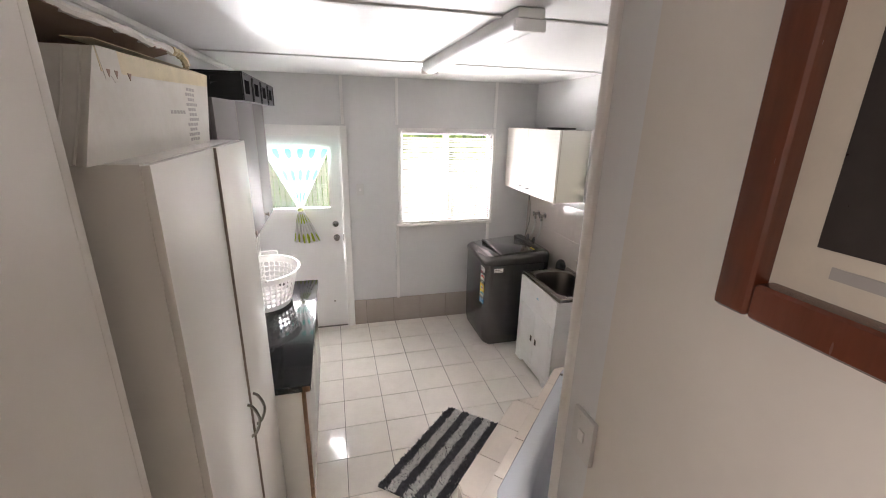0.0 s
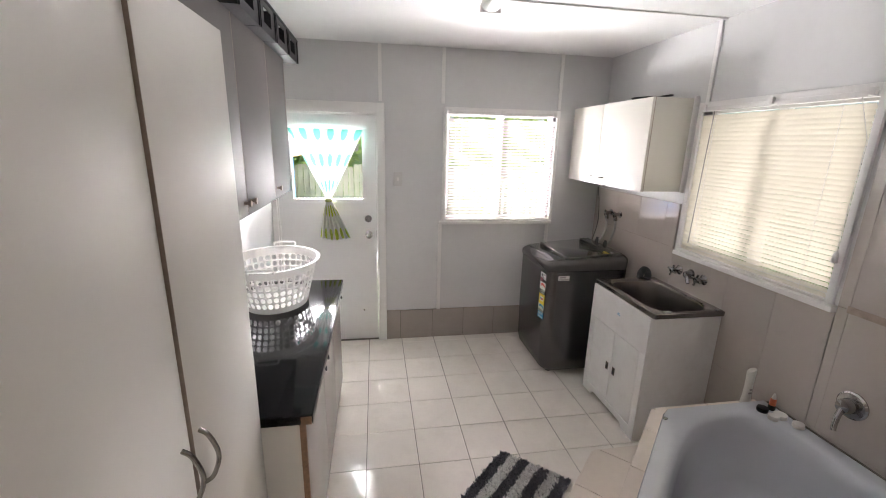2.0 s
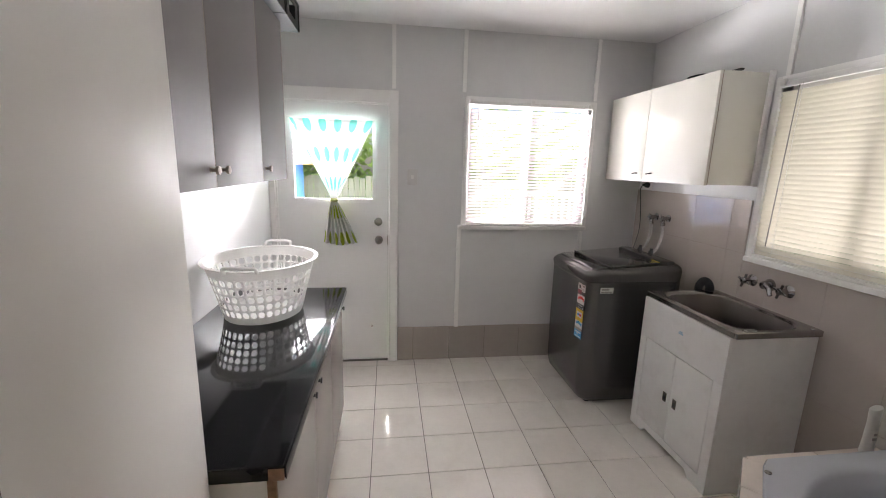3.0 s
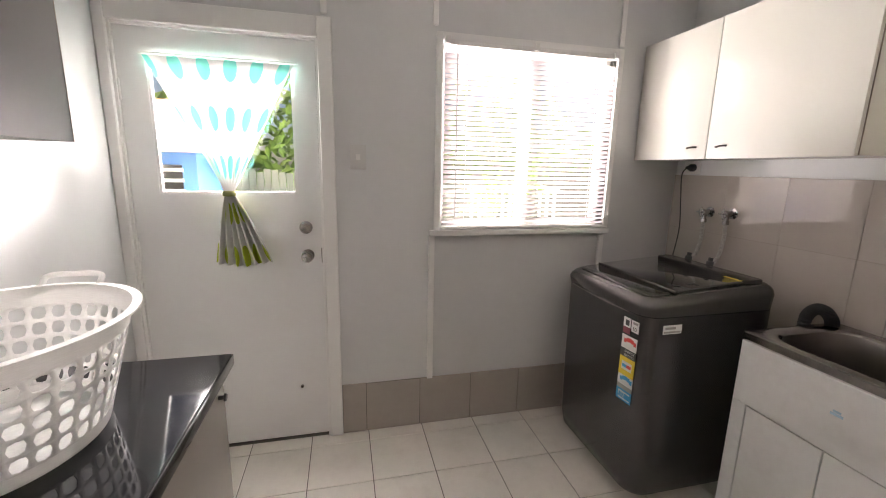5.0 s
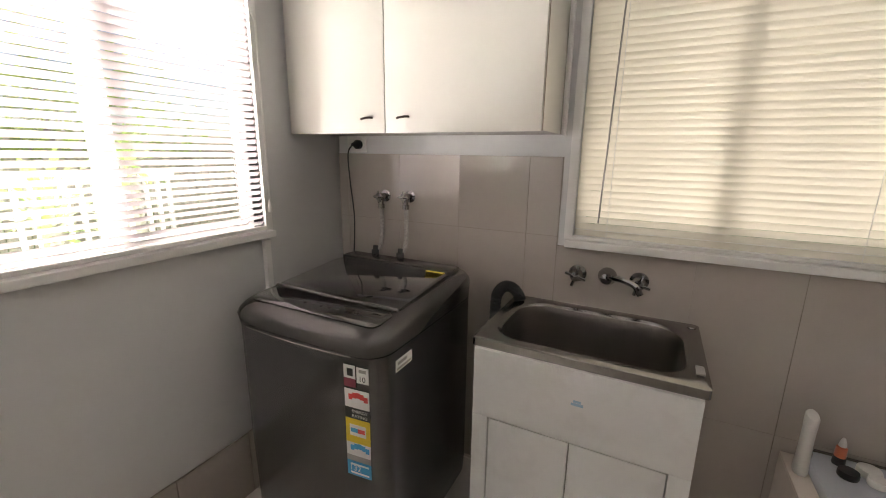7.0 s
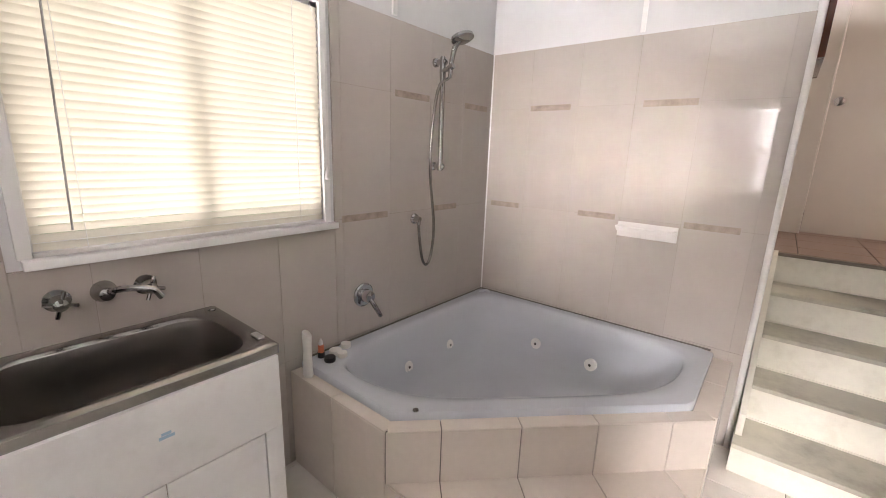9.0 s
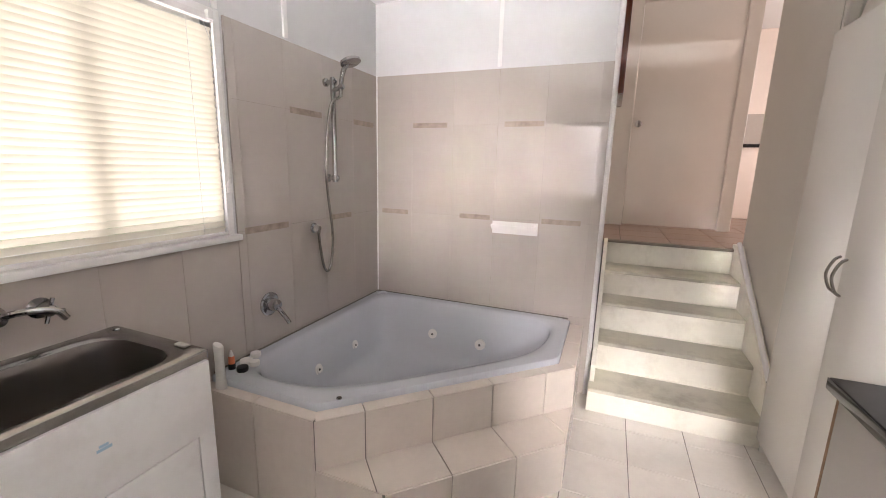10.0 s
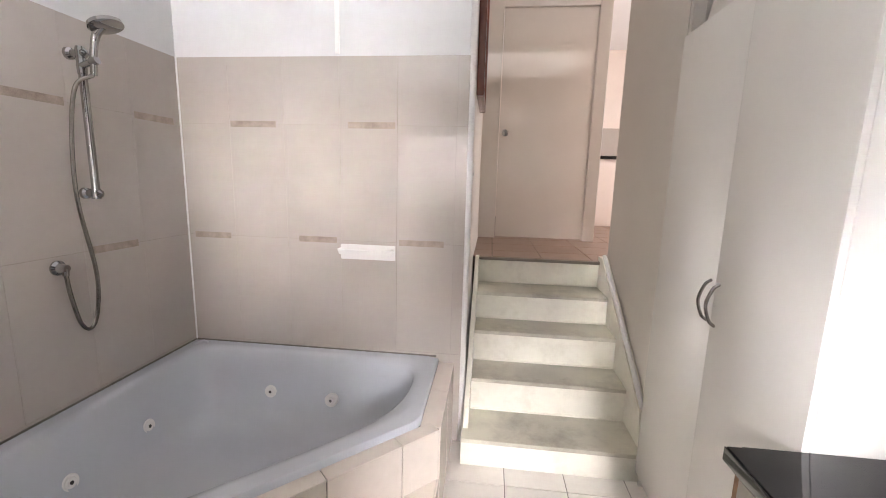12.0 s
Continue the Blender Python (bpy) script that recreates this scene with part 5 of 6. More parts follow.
hob = thing("bath_surround", (1.7, 2.3, 0), "beige tiled bath surround with a low tiled step", "bath surround")
part("core", loft([radial(hob_poly, 0, 300, 0.0), radial(hob_poly, 0, 300, HZ - 0.009), radial(bath_poly, 0.03, 300, HZ - 0.009), radial(bath_poly, 0.03, 300, 0.0)], cap=False), grout, hob, "dark grout bed", smooth=20)
HB = [(1.762, 2.965), (0.858, 2.061), (0.858, 2.061 + 0.315), (1.447, 2.965)]
part("step_core", prism(HB, 0.0, 0.242), grout, hob, "dark grout bed")

bath = thing("spa_bath", (1.75, 2.1, HZ), "pale blue white corner spa bath", "bath")
P = 300
shell = loft([radial(bath_poly, 0.004, P, HZ - 0.01), radial(bath_poly, 0.0, P, HZ + 0.024), radial(bath_poly, 0.006, P, HZ + 0.032), radial(bath_poly, 0.055, 26, HZ + 0.034), radial(bath_poly, 0.082, 9, HZ + 0.031),
              radial(bath_poly, 0.095, 8, HZ + 0.016), radial(bath_poly, 0.108, 8, HZ - 0.05), radial(bath_poly, 0.135, 7, HZ - 0.16), radial(bath_poly, 0.165, 7, HZ - 0.27), radial(bath_poly, 0.205, 6, HZ - 0.33), radial(bath_poly, 0.29, 5, HZ - 0.355), radial(bath_poly, 0.45, 4, HZ - 0.36)], last_only=True)
part("shell", shell, tub_acrylic, bath, smooth=45)
for j, (x, y, z) in enumerate(((2.245, 1.982, 0.288), (1.85, 1.588, 0.288), (1.488, 1.629, 0.290), (2.244, 2.35, 0.287))):
    nrm = (-1, 0, 0.18) if j in (0, 3) else (0, 1, 0.18)
    jt = part("jet", lathe((x, y, z), nrm, [(-0.02, 0.034), (0.004, 0.035), (0.010, 0.030), (0.009, 0.022), (0.014, 0.018), (0.011, 0.011), (0.006, 0.0)], 20), white_plastic, bath, "white spa jet")
    part("nozzle", lathe(Vector((x, y, z)) + Vector(nrm).normalized() * 0.008, nrm, [(0, 0.009), (0.005, 0.008), (0.005, 0)], 12), rubber, jt, "dark nozzle")
part("waste", lathe((1.75, 2.10, HZ - 0.36), (0, 0, 1), [(0, 0.032), (0.003, 0.03), (0.003, 0)], 18), chrome, bath, "chrome waste")
part("air_button", lathe((1.73, 2.845, HZ + 0.034), (0, 0, 1), [(0, 0.012), (0.004, 0.011), (0.005, 0)], 14), chrome, bath)
part("hand_grip", tube(curve_pts([(2.27, 1.50, HZ + 0.034), (2.30, 1.505, HZ + 0.045), (2.335, 1.54, HZ + 0.034)], 5), 0.008, 8), tub_acrylic, bath)

# toiletries on the bath's corner
bo = thing("shampoo_bottle", (2.285, 2.945, HZ), "tall white plastic bottle with slanted cap", "bottle")
part("bottle_body", loft([[(2.285 + a * math.cos(t), 2.942 + b * math.sin(t), HZ + h) for t in [2 * math.pi * k / 20 for k in range(20)]] for a, b, h in ((0.026, 0.018, 0.001), (0.028, 0.02, 0.008), (0.022, 0.018, 0.06), (0.021, 0.017, 0.12), (0.022, 0.017, 0.165))]), bottle_white, bo)
part("cap", loft([[(2.285 + a * math.cos(t), 2.942 + b * math.sin(t), HZ + h + 0.008 * math.cos(t)) for t in [2 * math.pi * k / 20 for k in range(20)]] for a, b, h in ((0.023, 0.018, 0.167), (0.024, 0.018, 0.198), (0.021, 0.015, 0.204))]), bottle_white, bo)
part("label_print", boxes([(2.275, 2.295, 2.9235, 2.9255, HZ + 0.07, HZ + 0.08), (2.278, 2.292, 2.9235, 2.9255, HZ + 0.09, HZ + 0.10)]), ink_grey, bo)
rz = thing("lotion_bottle", (2.335, 2.84, HZ + 0.034), "small orange red bottle with black base", "bottle")
part("bottle_body", lathe((2.335, 2.84, HZ + 0.034), (0, 0, 1), [(0, 0.014), (0.02, 0.015), (0.058, 0.014), (0.062, 0.010), (0.063, 0)], 14), bottle_red, rz)
part("tip", lathe((2.335, 2.84, HZ + 0.096), (0, 0, 1), [(0, 0.010), (0.012, 0.009), (0.028, 0.004), (0.03, 0)], 12), bottle_white, rz, "white nozzle tip")
part("cap", lathe((2.335, 2.84, HZ + 0.030), (0, 0, 1), [(0.002, 0.0165), (0.03, 0.0165), (0.031, 0.0)], 14), black_plastic, rz, "black cap")
for x, y, r, m, lb in ((2.275, 2.835, 0.026, black_plastic, "small black round tin"), (2.315, 2.775, 0.03, bottle_white, "small white round pot"), (2.335, 2.70, 0.025, bottle_white, "small white round soap dish"), (2.27, 2.77, 0.024, bottle_white, "small white flat soap")):
    pt = thing("cosmetic_pot", (x, y, HZ + 0.034), lb, "pot")
    part("pot_body", lathe((x, y, HZ + 0.033), (0, 0, 1), [(0, r * 0.92), (0.004, r), (0.016, r), (0.018, r * 0.97), (0.022, r * 0.95), (0.023, 0)], 18), m, pt)

for q in ((XR - 0.019, XR - 0.0105, YS + 0.02, 2.90, HZ + 0.029, HZ + 0.037), (0.95, XR - 0.019, YS + 0.0105, YS + 0.019, HZ + 0.029, HZ + 0.037)):
    part("sealant", box(*q), grout, bath, "dark sealant line")

# shower rail and mixer
sh = thing("shower_set", (XR, 2.03, 1.4), "chrome shower rail with hand shower and hose", "shower")
WXF = XR - 0.010
part("rail", tube([(2.325, 2.03, 1.36), (2.325, 2.03, 1.95)], 0.0145, 16), chrome, sh)
for z in (1.375, 1.925):
    part("bracket", merge(lathe((WXF, 2.03, z), (-1, 0, 0), [(0, 0.024), (0.012, 0.023), (0.02, 0.014), (0.062, 0.014), (0.075, 0.017), (0.085, 0.0)], 16), lathe((2.325, 2.03, z - 0.022), (0, 0, 1), [(0, 0.015), (0.002, 0.017), (0.042, 0.017), (0.044, 0.0)], 14)), chrome, sh)
part("holder", merge(lathe((2.325, 2.03, 1.845), (0, 0, 1), [(0, 0.016), (0.03, 0.018), (0.06, 0.016), (0.061, 0)], 14), lathe((2.325, 2.035, 1.875), (-1, 0, 0.3), [(0, 0.012), (0.05, 0.013), (0.055, 0.017), (0.08, 0.015), (0.081, 0)], 12)), chrome, sh)
head = part("hand_shower", tube(curve_pts([(2.27, 2.035, 1.84), (2.262, 2.035, 1.92), (2.245, 2.035, 1.985), (2.215, 2.035, 2.02)], 6), [0.011 + 0.0003 * k for k in range(19)], 12), chrome, sh, "chrome hand shower")
part("rose", lathe((2.205, 2.035, 2.045), (-0.35, 0, -1), [(0, 0.014), (0.004, 0.04), (0.014, 0.058), (0.028, 0.06), (0.032, 0.052), (0.033, 0)], 24), chrome, head, "grey shower rose")
part("hose", tube(curve_pts([(2.27, 2.035, 1.845), (2.30, 2.10, 1.76), (2.325, 2.115, 1.40), (2.33, 2.065, 1.05), (2.335, 2.075, 0.88), (2.335, 2.11, 0.815), (2.335, 2.15, 0.85), (2.34, 2.172, 0.97), (2.345, 2.177, 1.06)], 10), 0.0075, 8), steel, sh, "flexible steel hose")
part("wall_elbow", merge(lathe((WXF, 2.177, 1.085), (-1, 0, 0), [(0, 0.03), (0.006, 0.03), (0.014, 0.02), (0.035, 0.016), (0.045, 0.014), (0.046, 0)], 18), lathe((2.345, 2.177, 1.085), (0, 0, -1), [(0, 0.012), (0.03, 0.011), (0.031, 0)], 12)), chrome, sh)
mxr = thing("bath_mixer", (XR, 2.56, 0.735), "chrome lever bath mixer", "tap")
part("flange", lathe((WXF, 2.549, 0.728), (-1, 0, 0), [(0, 0.062), (0.006, 0.062), (0.012, 0.055), (0.014, 0.034), (0.045, 0.032), (0.06, 0.027), (0.066, 0)], 28), chrome, mxr)
part("lever", tube(curve_pts([(XR - 0.06, 2.549, 0.722), (XR - 0.085, 2.543, 0.69), (XR - 0.11, 2.53, 0.648), (XR - 0.115, 2.525, 0.632)], 5), [0.012] * 8 + [0.011] * 8, 12), chrome, mxr, "chrome lever")
so = thing("soap_holder", (1.335, YS + 0.01, 1.03), "white ceramic soap shelf on the tiles", "soap holder")
part("plate", box(1.185, 1.487, YS + 0.009, YS + 0.017, 1.03, 1.112, 0.004), white_plastic, so)
part("shelf", loft([rounded_rect(1.19, 1.482, YS + 0.014, YS + 0.085, z, 0.03, 5) for z in (1.068, 1.075)] + [rounded_rect(1.186, 1.486, YS + 0.012, YS + 0.09, z, 0.03, 5) for z in (1.086, 1.094)] + [rounded_rect(1.20, 1.472, YS + 0.018, YS + 0.078, z, 0.025, 5) for z in (1.094, 1.082)]), white_plastic, so)

# ---- rug ----
rug = thing("bath_rug", (0.907, 2.845, 0), "charcoal and pale grey striped shaggy bath rug", "rug")
U, V = Vector((-0.722, -0.692, 0)), Vector((0.77, -0.64, 0))
RL, RW = 0.86, 0.415
ctr = Vector((0.905, 2.86, 0))
corners = [ctr + U * RL / 2 * a + V * RW / 2 * b for a, b in ((-1, -1), (1, -1), (1, 1), (-1, 1))]
part("backing", prism([(c.x, c.y) for c in corners], 0.0005, 0.006), rug_dark, rug)
rnd = random.Random(5)
vec = {0: ([], []), 1: ([], [])}
for k in range(9500):
    a, b = rnd.uniform(-0.5, 0.5), rnd.uniform(-0.5, 0.5)
    s = b + 0.5 + rnd.gauss(0, 0.006)
    light = 1 if (s * 3.5) % 1.0 > 0.5 else 0
    base = ctr + U * RL * a + V * RW * b
    d = Vector((rnd.gauss(0, 0.35), rnd.gauss(0, 0.35), 1)).normalized()
    h, w = rnd.uniform(0.014, 0.024), rnd.uniform(0.003, 0.005)
    e = d.orthogonal().normalized()
    g = d.cross(e)
    q = rnd.uniform(0, 6.28)
    vs, fs = vec[light]
    i = len(vs)
    for m in range(3):
        t = q + m * 2.094
        vs.append(base + Vector((0, 0, 0.004)) + (e * math.cos(t) + g * math.sin(t)) * w)
    for m in range(3):
        t = q + m * 2.094
        vs.append(base + d * h + (e * math.cos(t) + g * math.sin(t)) * w * 0.8)
    fs += [(i, i + 1, i + 4, i + 3), (i + 1, i + 2, i + 5, i + 4), (i + 2, i, i + 3, i + 5), (i + 3, i + 4, i + 5)]
for light, mat, lb in ((0, rug_dark, "charcoal shag pile"), (1, rug_light, "pale grey shag pile")):
    vs, fs = vec[light]
    me = bpy.data.meshes.new("pile")
    me.from_pydata([v - ORIGIN[rug] for v in vs], [], fs)
    me.materials.append(mat)
    ob = new("shag_layer", me)
    ob.parent = rug
    tagged(ob, lb, kind="stuff")

# ---- ceiling light ----
cl = thing("ceiling_light", (0.955, 2.9, CEIL), "long white fluorescent batten light", "light")
part("housing", box(0.905, 1.005, 2.12, 3.66, CEIL - 0.035, CEIL - 0.001, 0.006), white_plastic, cl)
part("diffuser", loft([[(0.955 + 0.055 * math.cos(t), y, CEIL - 0.035 - 0.038 * math.sin(t)) for t in [math.pi * k / 12 for k in range(13)]] for y in (2.14, 3.64)], cap=True), tube_mat, cl, "opal diffuser")
for y in (2.12, 3.64):
    part("end_cap", box(0.897, 1.013, y, y + 0.022, CEIL - 0.076, CEIL - 0.034, 0.008), white_plastic, cl, "white end cap")

# ---- curtain on the door ----
cu = thing("door_curtain", (-0.05, YB - 0.01, 1.31), "sheer dotted curtain tied in the middle", "curtain")
b = bmesh.new()
uvl = b.loops.layers.uv.new("cloth")
NU, NV = 60, 46
grid = []
for j in range(NV + 1):
    v = j / NV
    row = []
    for i in range(NU + 1):
        u = i / NU * 2 - 1
        if v < 0.62:
            f = v / 0.62
            half = 0.016 + 0.285 * (1 - f)
            z = 1.885 - 0.575 * f
            x = -0.048 + u * half
            fold = 0.006 + 0.010 * f
        else:
            f = (v - 0.62) / 0.38
            half = 0.016 + 0.112 * f ** 0.8
            z = 1.31 - 0.34 * f + 0.02 * abs(u) * f
            x = -0.048 + u * half + 0.045 * f
            fold = 0.014 + 0.008 * f
        y = YB - 0.012 - fold * (1 + math.sin(u * 21 + 0.8 * math.sin(3 * v))) - (0.01 if v > 0.58 else 0.0)
        row.append((b.verts.new((x, y, z)), (i / NU * 0.95, v)))
    grid.append(row)
for j in range(NV):
    for i in range(NU):
        q = (grid[j][i], grid[j][i + 1], grid[j + 1][i + 1], grid[j + 1][i])
        fc = b.faces.new([k[0] for k in q])
        for lp, k in zip(fc.loops, q):
            lp[uvl].uv = k[1]
part("cloth", b, curtain_mat, cu, smooth=80)
part("tie", lathe((-0.048, YB - 0.045, 1.30), (0, 0, 1), [(0, 0.026), (0.008, 0.028), (0.018, 0.027), (0.024, 0.024)], 16), M("olive ribbon", (0.28, 0.30, 0.10), 0.7), cu, "olive tie band")
part("curtain_rod", tube([(-0.36, YB - 0.016, 1.892), (0.265, YB - 0.016, 1.892)], 0.004, 8), white_plastic, cu)

# ---- hall ----
pic = thing("framed_picture", (HX1, 0.76, 2.3), "red brown wooden framed dark print", "picture")
p0, p1, q0, q1, fw, ft = 0.44, 1.085, 1.955, 2.80, 0.047, 0.045
for y0_, y1_, z0_, z1_ in ((p0, p0 + fw, q0, q1), (p1 - fw, p1, q0, q1), (p0 + fw, p1 - fw, q0, q0 + fw), (p0 + fw, p1 - fw, q1 - fw, q1)):
    part("moulding", box(HX1 - ft, HX1 - 0.001, y0_, y1_, z0_, z1_, 0.010, 3), wood_red, pic, "red brown varnished moulding")
part("mount", box(HX1 - 0.018, HX1 - 0.012, p0 + fw - 0.004, p1 - fw + 0.004, q0 + fw - 0.004, q1 - fw + 0.004), mat_board, pic, "cream picture mount")
part("print", box(HX1 - 0.021, HX1 - 0.018, p0 + fw + 0.04, p1 - fw - 0.04, q0 + fw + 0.055, q1 - fw - 0.05), picture_dark, pic, "dark brown print")
part("caption_bar", boxes([(HX1 - 0.0195, HX1 - 0.018, 0.80, 0.98, q0 + fw + 0.025, q0 + fw + 0.038)]), ink_grey, pic, "faint printed bar")

kc = thing("kitchen_counter", (-0.75, -2.3, LAND), "pale kitchen counter with dark top", "counter")
part("cabinet", box(-1.9, -0.33, -2.6, -2.0, LAND, LAND + 0.86, 0.003), pink_wall, kc)
part("worktop", box(-1.92, -0.31, -2.62, -1.97, LAND + 0.86, LAND + 0.9, 0.004), black_top, kc, "dark worktop")
part("splash_panel", box(-1.9, -0.33, -2.9, -2.88, LAND + 0.9, LAND + 1.35), skirt_tile_mat, kc, "grey splashback")
db = thing("detergent_bottle", (-0.46, -2.15, LAND + 0.9), "clear blue detergent bottle", "bottle")
part("bottle_body", lathe((-0.46, -2.15, LAND + 0.9), (0, 0, 1), [(0, 0.035), (0.01, 0.04), (0.13, 0.04), (0.17, 0.015), (0.19, 0.014), (0.191, 0)], 16), paper_blue, db)
part("cap", lathe((-0.46, -2.15, LAND + 1.09), (0, 0, 1), [(0, 0.016), (0.03, 0.016), (0.035, 0.006), (0.05, 0.006), (0.051, 0)], 12), white_plastic, db)

# ---- tiles, one by one ----
TILE = {}


def lay(parent, name, sx, sy, sz, center, material, rot=0.0, bevel=0.0012):
    """One tile of a given size, sharing its mesh with all its equals."""
    key = (round(sx, 4), round(sy, 4), round(sz, 4), material.name)
    if key not in TILE:
        TILE[key] = finish(name, box(-sx / 2, sx / 2, -sy / 2, sy / 2, -sz / 2, sz / 2, bevel, 1), material, 20)
    ob = new(name, TILE[key])
    ob.parent = parent
    ob.location = Vector(center) - ORIGIN[parent]
    ob.rotation_euler = (random.uniform(-0.0012, 0.0012), random.uniform(-0.0012, 0.0012), rot)
    return ob


def cuts(a, b, first, step):
    """Spans between joints from a to b, with a joint at first."""
    k = math.floor((a - first) / step)
    out = []
    while first + k * step < b - 1e-6:
        p, q = max(a, first + k * step), min(b, first + (k + 1) * step)
        if q - p > 0.012:
            out.append((p, q))
        k += 1
    return out


G = 0.0036
for x0, x1 in cuts(XL, XR, 0.26, 0.3):
    for y0_, y1_ in cuts(1.42, YB, 4.167, 0.3003):
        lay(floor, "tile", x1 - x0 - G, y1_ - y0_ - G, 0.008, ((x0 + x1) / 2, (y0_ + y1_) / 2, -0.004), floor_tile_mat)
for x0, x1 in cuts(-1.6, HX1, 0.30, 0.36):
    for y0_, y1_ in cuts(-2.0, 0.575, 0.30, 0.36):
        lay(landing, "tile", x1 - x0 - 0.006, y1_ - y0_ - 0.006, 0.008, ((x0 + x1) / 2, (y0_ + y1_) / 2, LAND - 0.004), landing_tile_mat)
# skirting on the back wall
skirt = solid("skirting", boxes([(0.423, XR, YB - 0.003, YB, 0, 0.283)]), grout, "row of taupe skirting tiles", "skirting", "structure", 0)
for x0, x1 in cuts(0.423, XR, 0.55, 0.298):
    h = 0.284 + random.uniform(-0.004, 0.005)
    lay(skirt, "tile", x1 - x0 - 0.003, 0.008, h, ((x0 + x1) / 2, YB - 0.005, h / 2), skirt_tile_mat)
# window wall: taupe tiles in three heights
wet = solid("wall_tiling_1", boxes([(XR - 0.002, XR + 0.0005, RY1 + 0.055, YB, 0, 1.434), (XR - 0.002, XR + 0.0005, RY0 - 0.055, RY1 + 0.055, 0, RZ0 - 0.03), (XR - 0.002, XR + 0.0005, YS, RY0 - 0.055, 0, 2.072)]), grout_light, "glazed taupe tiling on the window wall", "tiling", "structure", 0)
Z_JOINTS = [0.0, 0.52, 1.13, 1.735, 2.075]


def tile_column(parent, y0_, y1_, zt, flat, along, face):
    for za, zb in zip(Z_JOINTS, Z_JOINTS[1:]):
        zb = min(zb, zt)
        if zb - za > 0.02:
            w, h = y1_ - y0_ - 0.0011, zb - za - 0.0009
            c = ((y0_ + y1_) / 2, (za + zb) / 2)
            if along == "y":
                lay(parent, "tile", 0.008, w, h, (face - 0.005, c[0], c[1]), wall_tile_mat, bevel=0.0005)
            else:
                lay(parent, "tile", w, 0.008, h, (c[0], face + 0.005, c[1]), wall_tile_mat, bevel=0.0005)


for y0_, y1_ in cuts(RY1 + 0.057, YB - 0.001, 3.898, 0.302):
    tile_column(wet, y0_, y1_, 1.434, 0, "y", XR)
for y0_, y1_ in cuts(RY0 - 0.053, RY1 + 0.055, 3.598, 0.302):
    tile_column(wet, y0_, y1_, RZ0 - 0.031, 0, "y", XR)
bath_cols = cuts(YS + 0.011, RY0 - 0.055, 1.757, 0.302)
for n, (y0_, y1_) in enumerate(bath_cols):
    tile_column(wet, y0_, y1_, 2.072, 0, "y", XR)
tiled = solid("wall_tiling_2", boxes([(HX1 + 0.012, XR - 0.009, YS - 0.0005, YS + 0.002, 0, 2.072)]), grout_light, "glazed taupe tiling over the bath", "tiling", "structure", 0)
for x0, x1 in cuts(HX1 + 0.016, XR - 0.010, 0.873, 0.3055):
    tile_column(tiled, x0, x1, 2.072, 0, "x", YS)
for y0_, y1_, z in ((2.329, 2.07, 1.735), (1.743, 1.50, 1.735), (2.67, 2.38, 1.13), (2.023, 1.79, 1.13)):
    lay(wet, "inlay", 0.0012, y0_ - y1_, 0.032, (XR - 0.0092, (y0_ + y1_) / 2, z), inlay_mat, bevel=0.0003)
for x0, x1, z in ((1.835, 2.09, 1.735), (1.19, 1.44, 1.735), (2.125, 2.34, 1.13), (1.51, 1.725, 1.13), (0.925, 1.165, 1.13)):
    lay(tiled, "inlay", x1 - x0, 0.0012, 0.032, ((x0 + x1) / 2, YS + 0.0092, z), inlay_mat, bevel=0.0003)
solid("trim", boxes([(XR - 0.016, XR - 0.009, YS + 0.009, YS + 0.016, HZ + 0.037, 2.074)], 0.001), trim_paint, "white sealant line in the tiled corner", "trim", "structure")
# bath surround tiles
DIAG = Vector((-0.7071, -0.7071, 0))
OUT = Vector((-0.7071, 0.7071, 0))
ang = radians(45)
P0 = Vector((1.762, 2.965, 0))
LEN = 1.2785
spans = [(-0.003, 0.20), (0.20, 0.50), (0.50, 0.80), (0.80, 1.10), (1.10, LEN)]
for a, b_ in spans:
    c = P0 + DIAG * ((a + b_) / 2)
    lay(hob, "tile", b_ - a - 0.004, 0.008, HZ - 0.008 - 0.244, c + OUT * 0.004 + Vector((0, 0, (HZ - 0.008 + 0.244) / 2)), hob_tile_mat, ang)
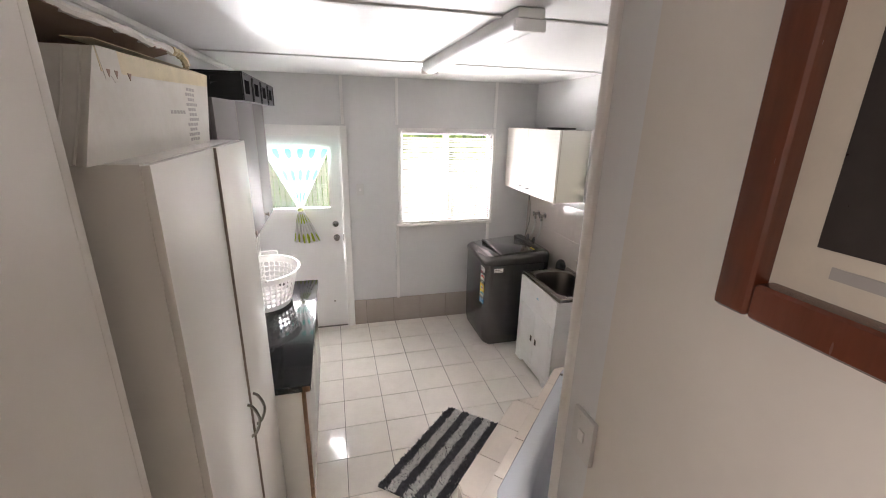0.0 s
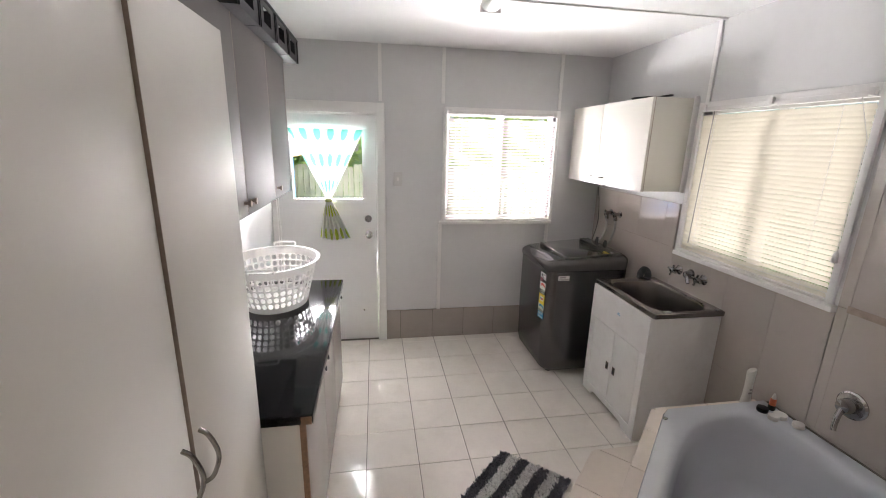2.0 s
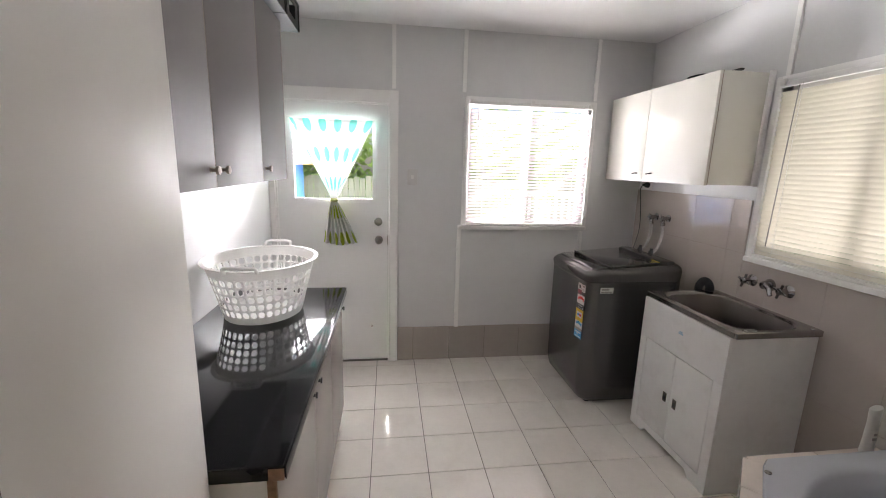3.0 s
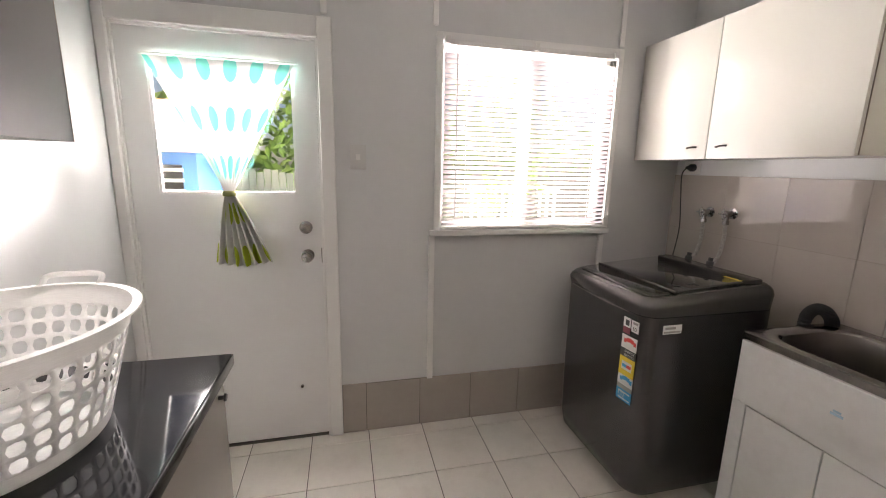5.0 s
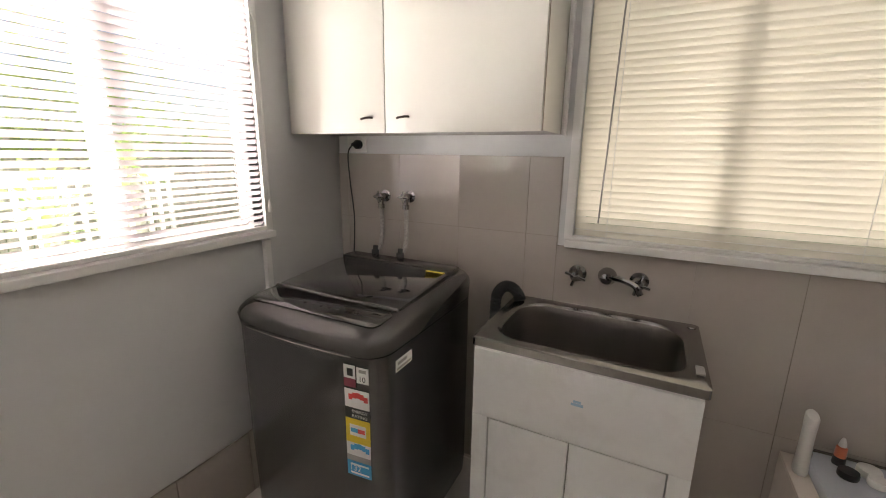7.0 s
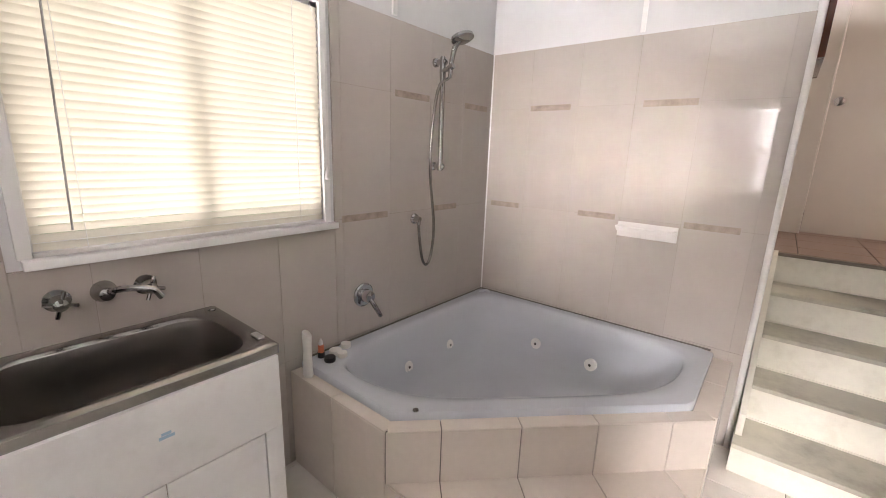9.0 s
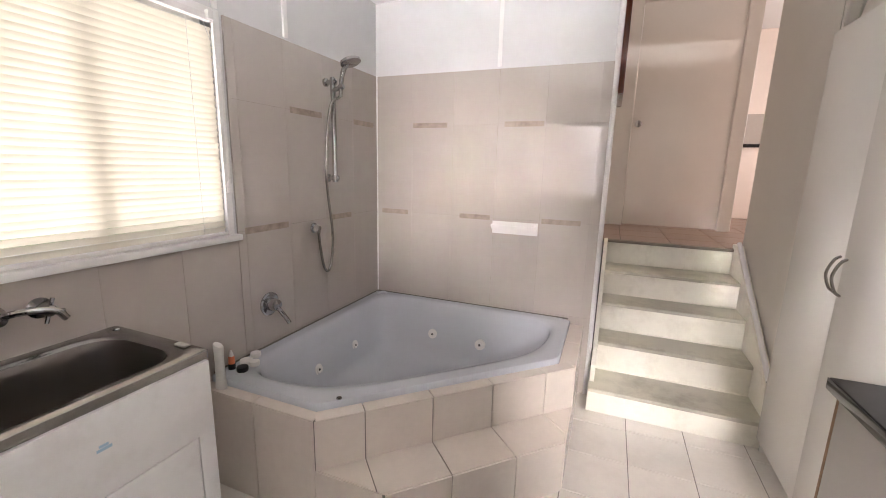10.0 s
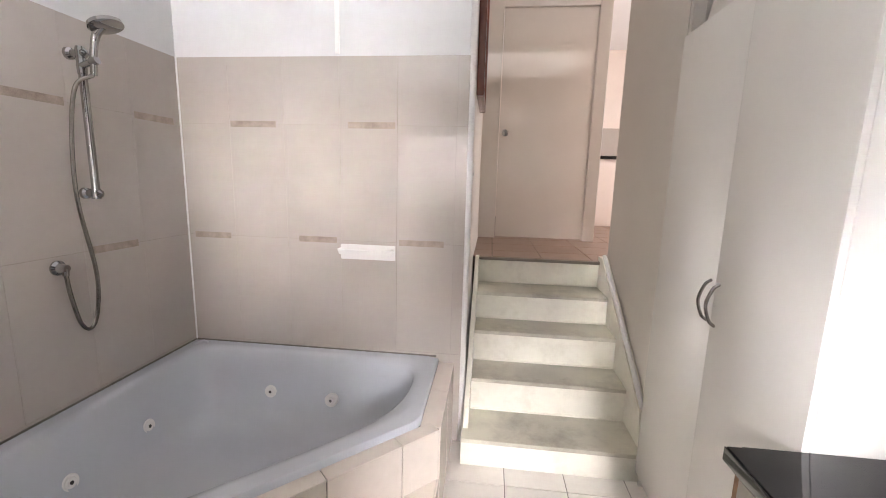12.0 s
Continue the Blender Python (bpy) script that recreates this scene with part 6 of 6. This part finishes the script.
# top strips, sides
for a, b_ in spans:
    m0, m1 = a + (0.0 if a > 0 else 0.006), b_ - (0.004 if b_ == LEN else 0.0)
    c = P0 + DIAG * ((m0 + m1) / 2) - OUT * 0.02
    lay(hob, "tile", m1 - m0 - 0.004, 0.064, 0.008, c + Vector((0, 0, HZ - 0.004)), hob_tile_mat, ang)
for x0, x1 in ((1.7635, 2.075), (2.075, XR - 0.012)):
    lay(hob, "tile", x1 - x0 - 0.003, 0.008, HZ - 0.009, ((x0 + x1) / 2, 2.969, (HZ - 0.009) / 2), hob_tile_mat)
    lay(hob, "tile", x1 - x0 - 0.003, 0.056, 0.008, ((x0 + x1) / 2, 2.945, HZ - 0.0045), hob_tile_mat)
for y0_, y1_ in ((YS + 0.012, 1.755), (1.755, 2.055)):
    lay(hob, "tile", 0.008, y1_ - y0_ - 0.003, HZ - 0.009, (0.854, (y0_ + y1_) / 2, (HZ - 0.009) / 2), hob_tile_mat)
    lay(hob, "tile", 0.084, y1_ - y0_ - 0.003, 0.008, (0.892, (y0_ + y1_) / 2, HZ - 0.0045), hob_tile_mat)


def slab(poly, z0, z1):
    part("tile", prism(poly, z0, z1, 0.0012), hob_tile_mat, hob, smooth=0)


# the low step: top, front and side
F0, F1 = Vector((1.447, 2.965, 0)), Vector((0.858, 2.376, 0))
D = 0.2227
for a, b_ in spans:
    lo, hi = max(a + 0.002, 0.008), min(b_ - 0.002, LEN - 0.008)
    st = [(lo, 0.008), (hi, 0.008)]
    if hi > LEN - D:
        st.append((hi, LEN - hi)) if lo <= LEN - D else None
        st.append((max(LEN - D, lo), min(D, LEN - lo)))
    elif hi >= D:
        st.append((hi, D))
    if lo < D:
        st.append((min(D, hi), min(D, hi)))
        st.append((lo, lo)) if lo > 0.01 else None
    elif lo <= LEN - D:
        st.append((lo, D))
    pts = []
    for s, t in st:
        p = P0 + DIAG * s + OUT * t
        pts.append((p.x, p.y))
    slab(pts, 0.242, 0.250)
for a, b_ in ((D, 0.50), (0.50, 0.80), (0.80, LEN - D)):
    c = P0 + DIAG * ((a + b_) / 2) + OUT * (D + 0.004)
    lay(hob, "tile", b_ - a - 0.004, 0.008, 0.246, c + Vector((0, 0, 0.123)), hob_tile_mat, ang)
lay(hob, "tile", 0.308, 0.008, 0.246, (1.609, 2.969, 0.123), hob_tile_mat)
lay(hob, "tile", 0.008, 0.308, 0.246, (0.854, 2.218, 0.123), hob_tile_mat)
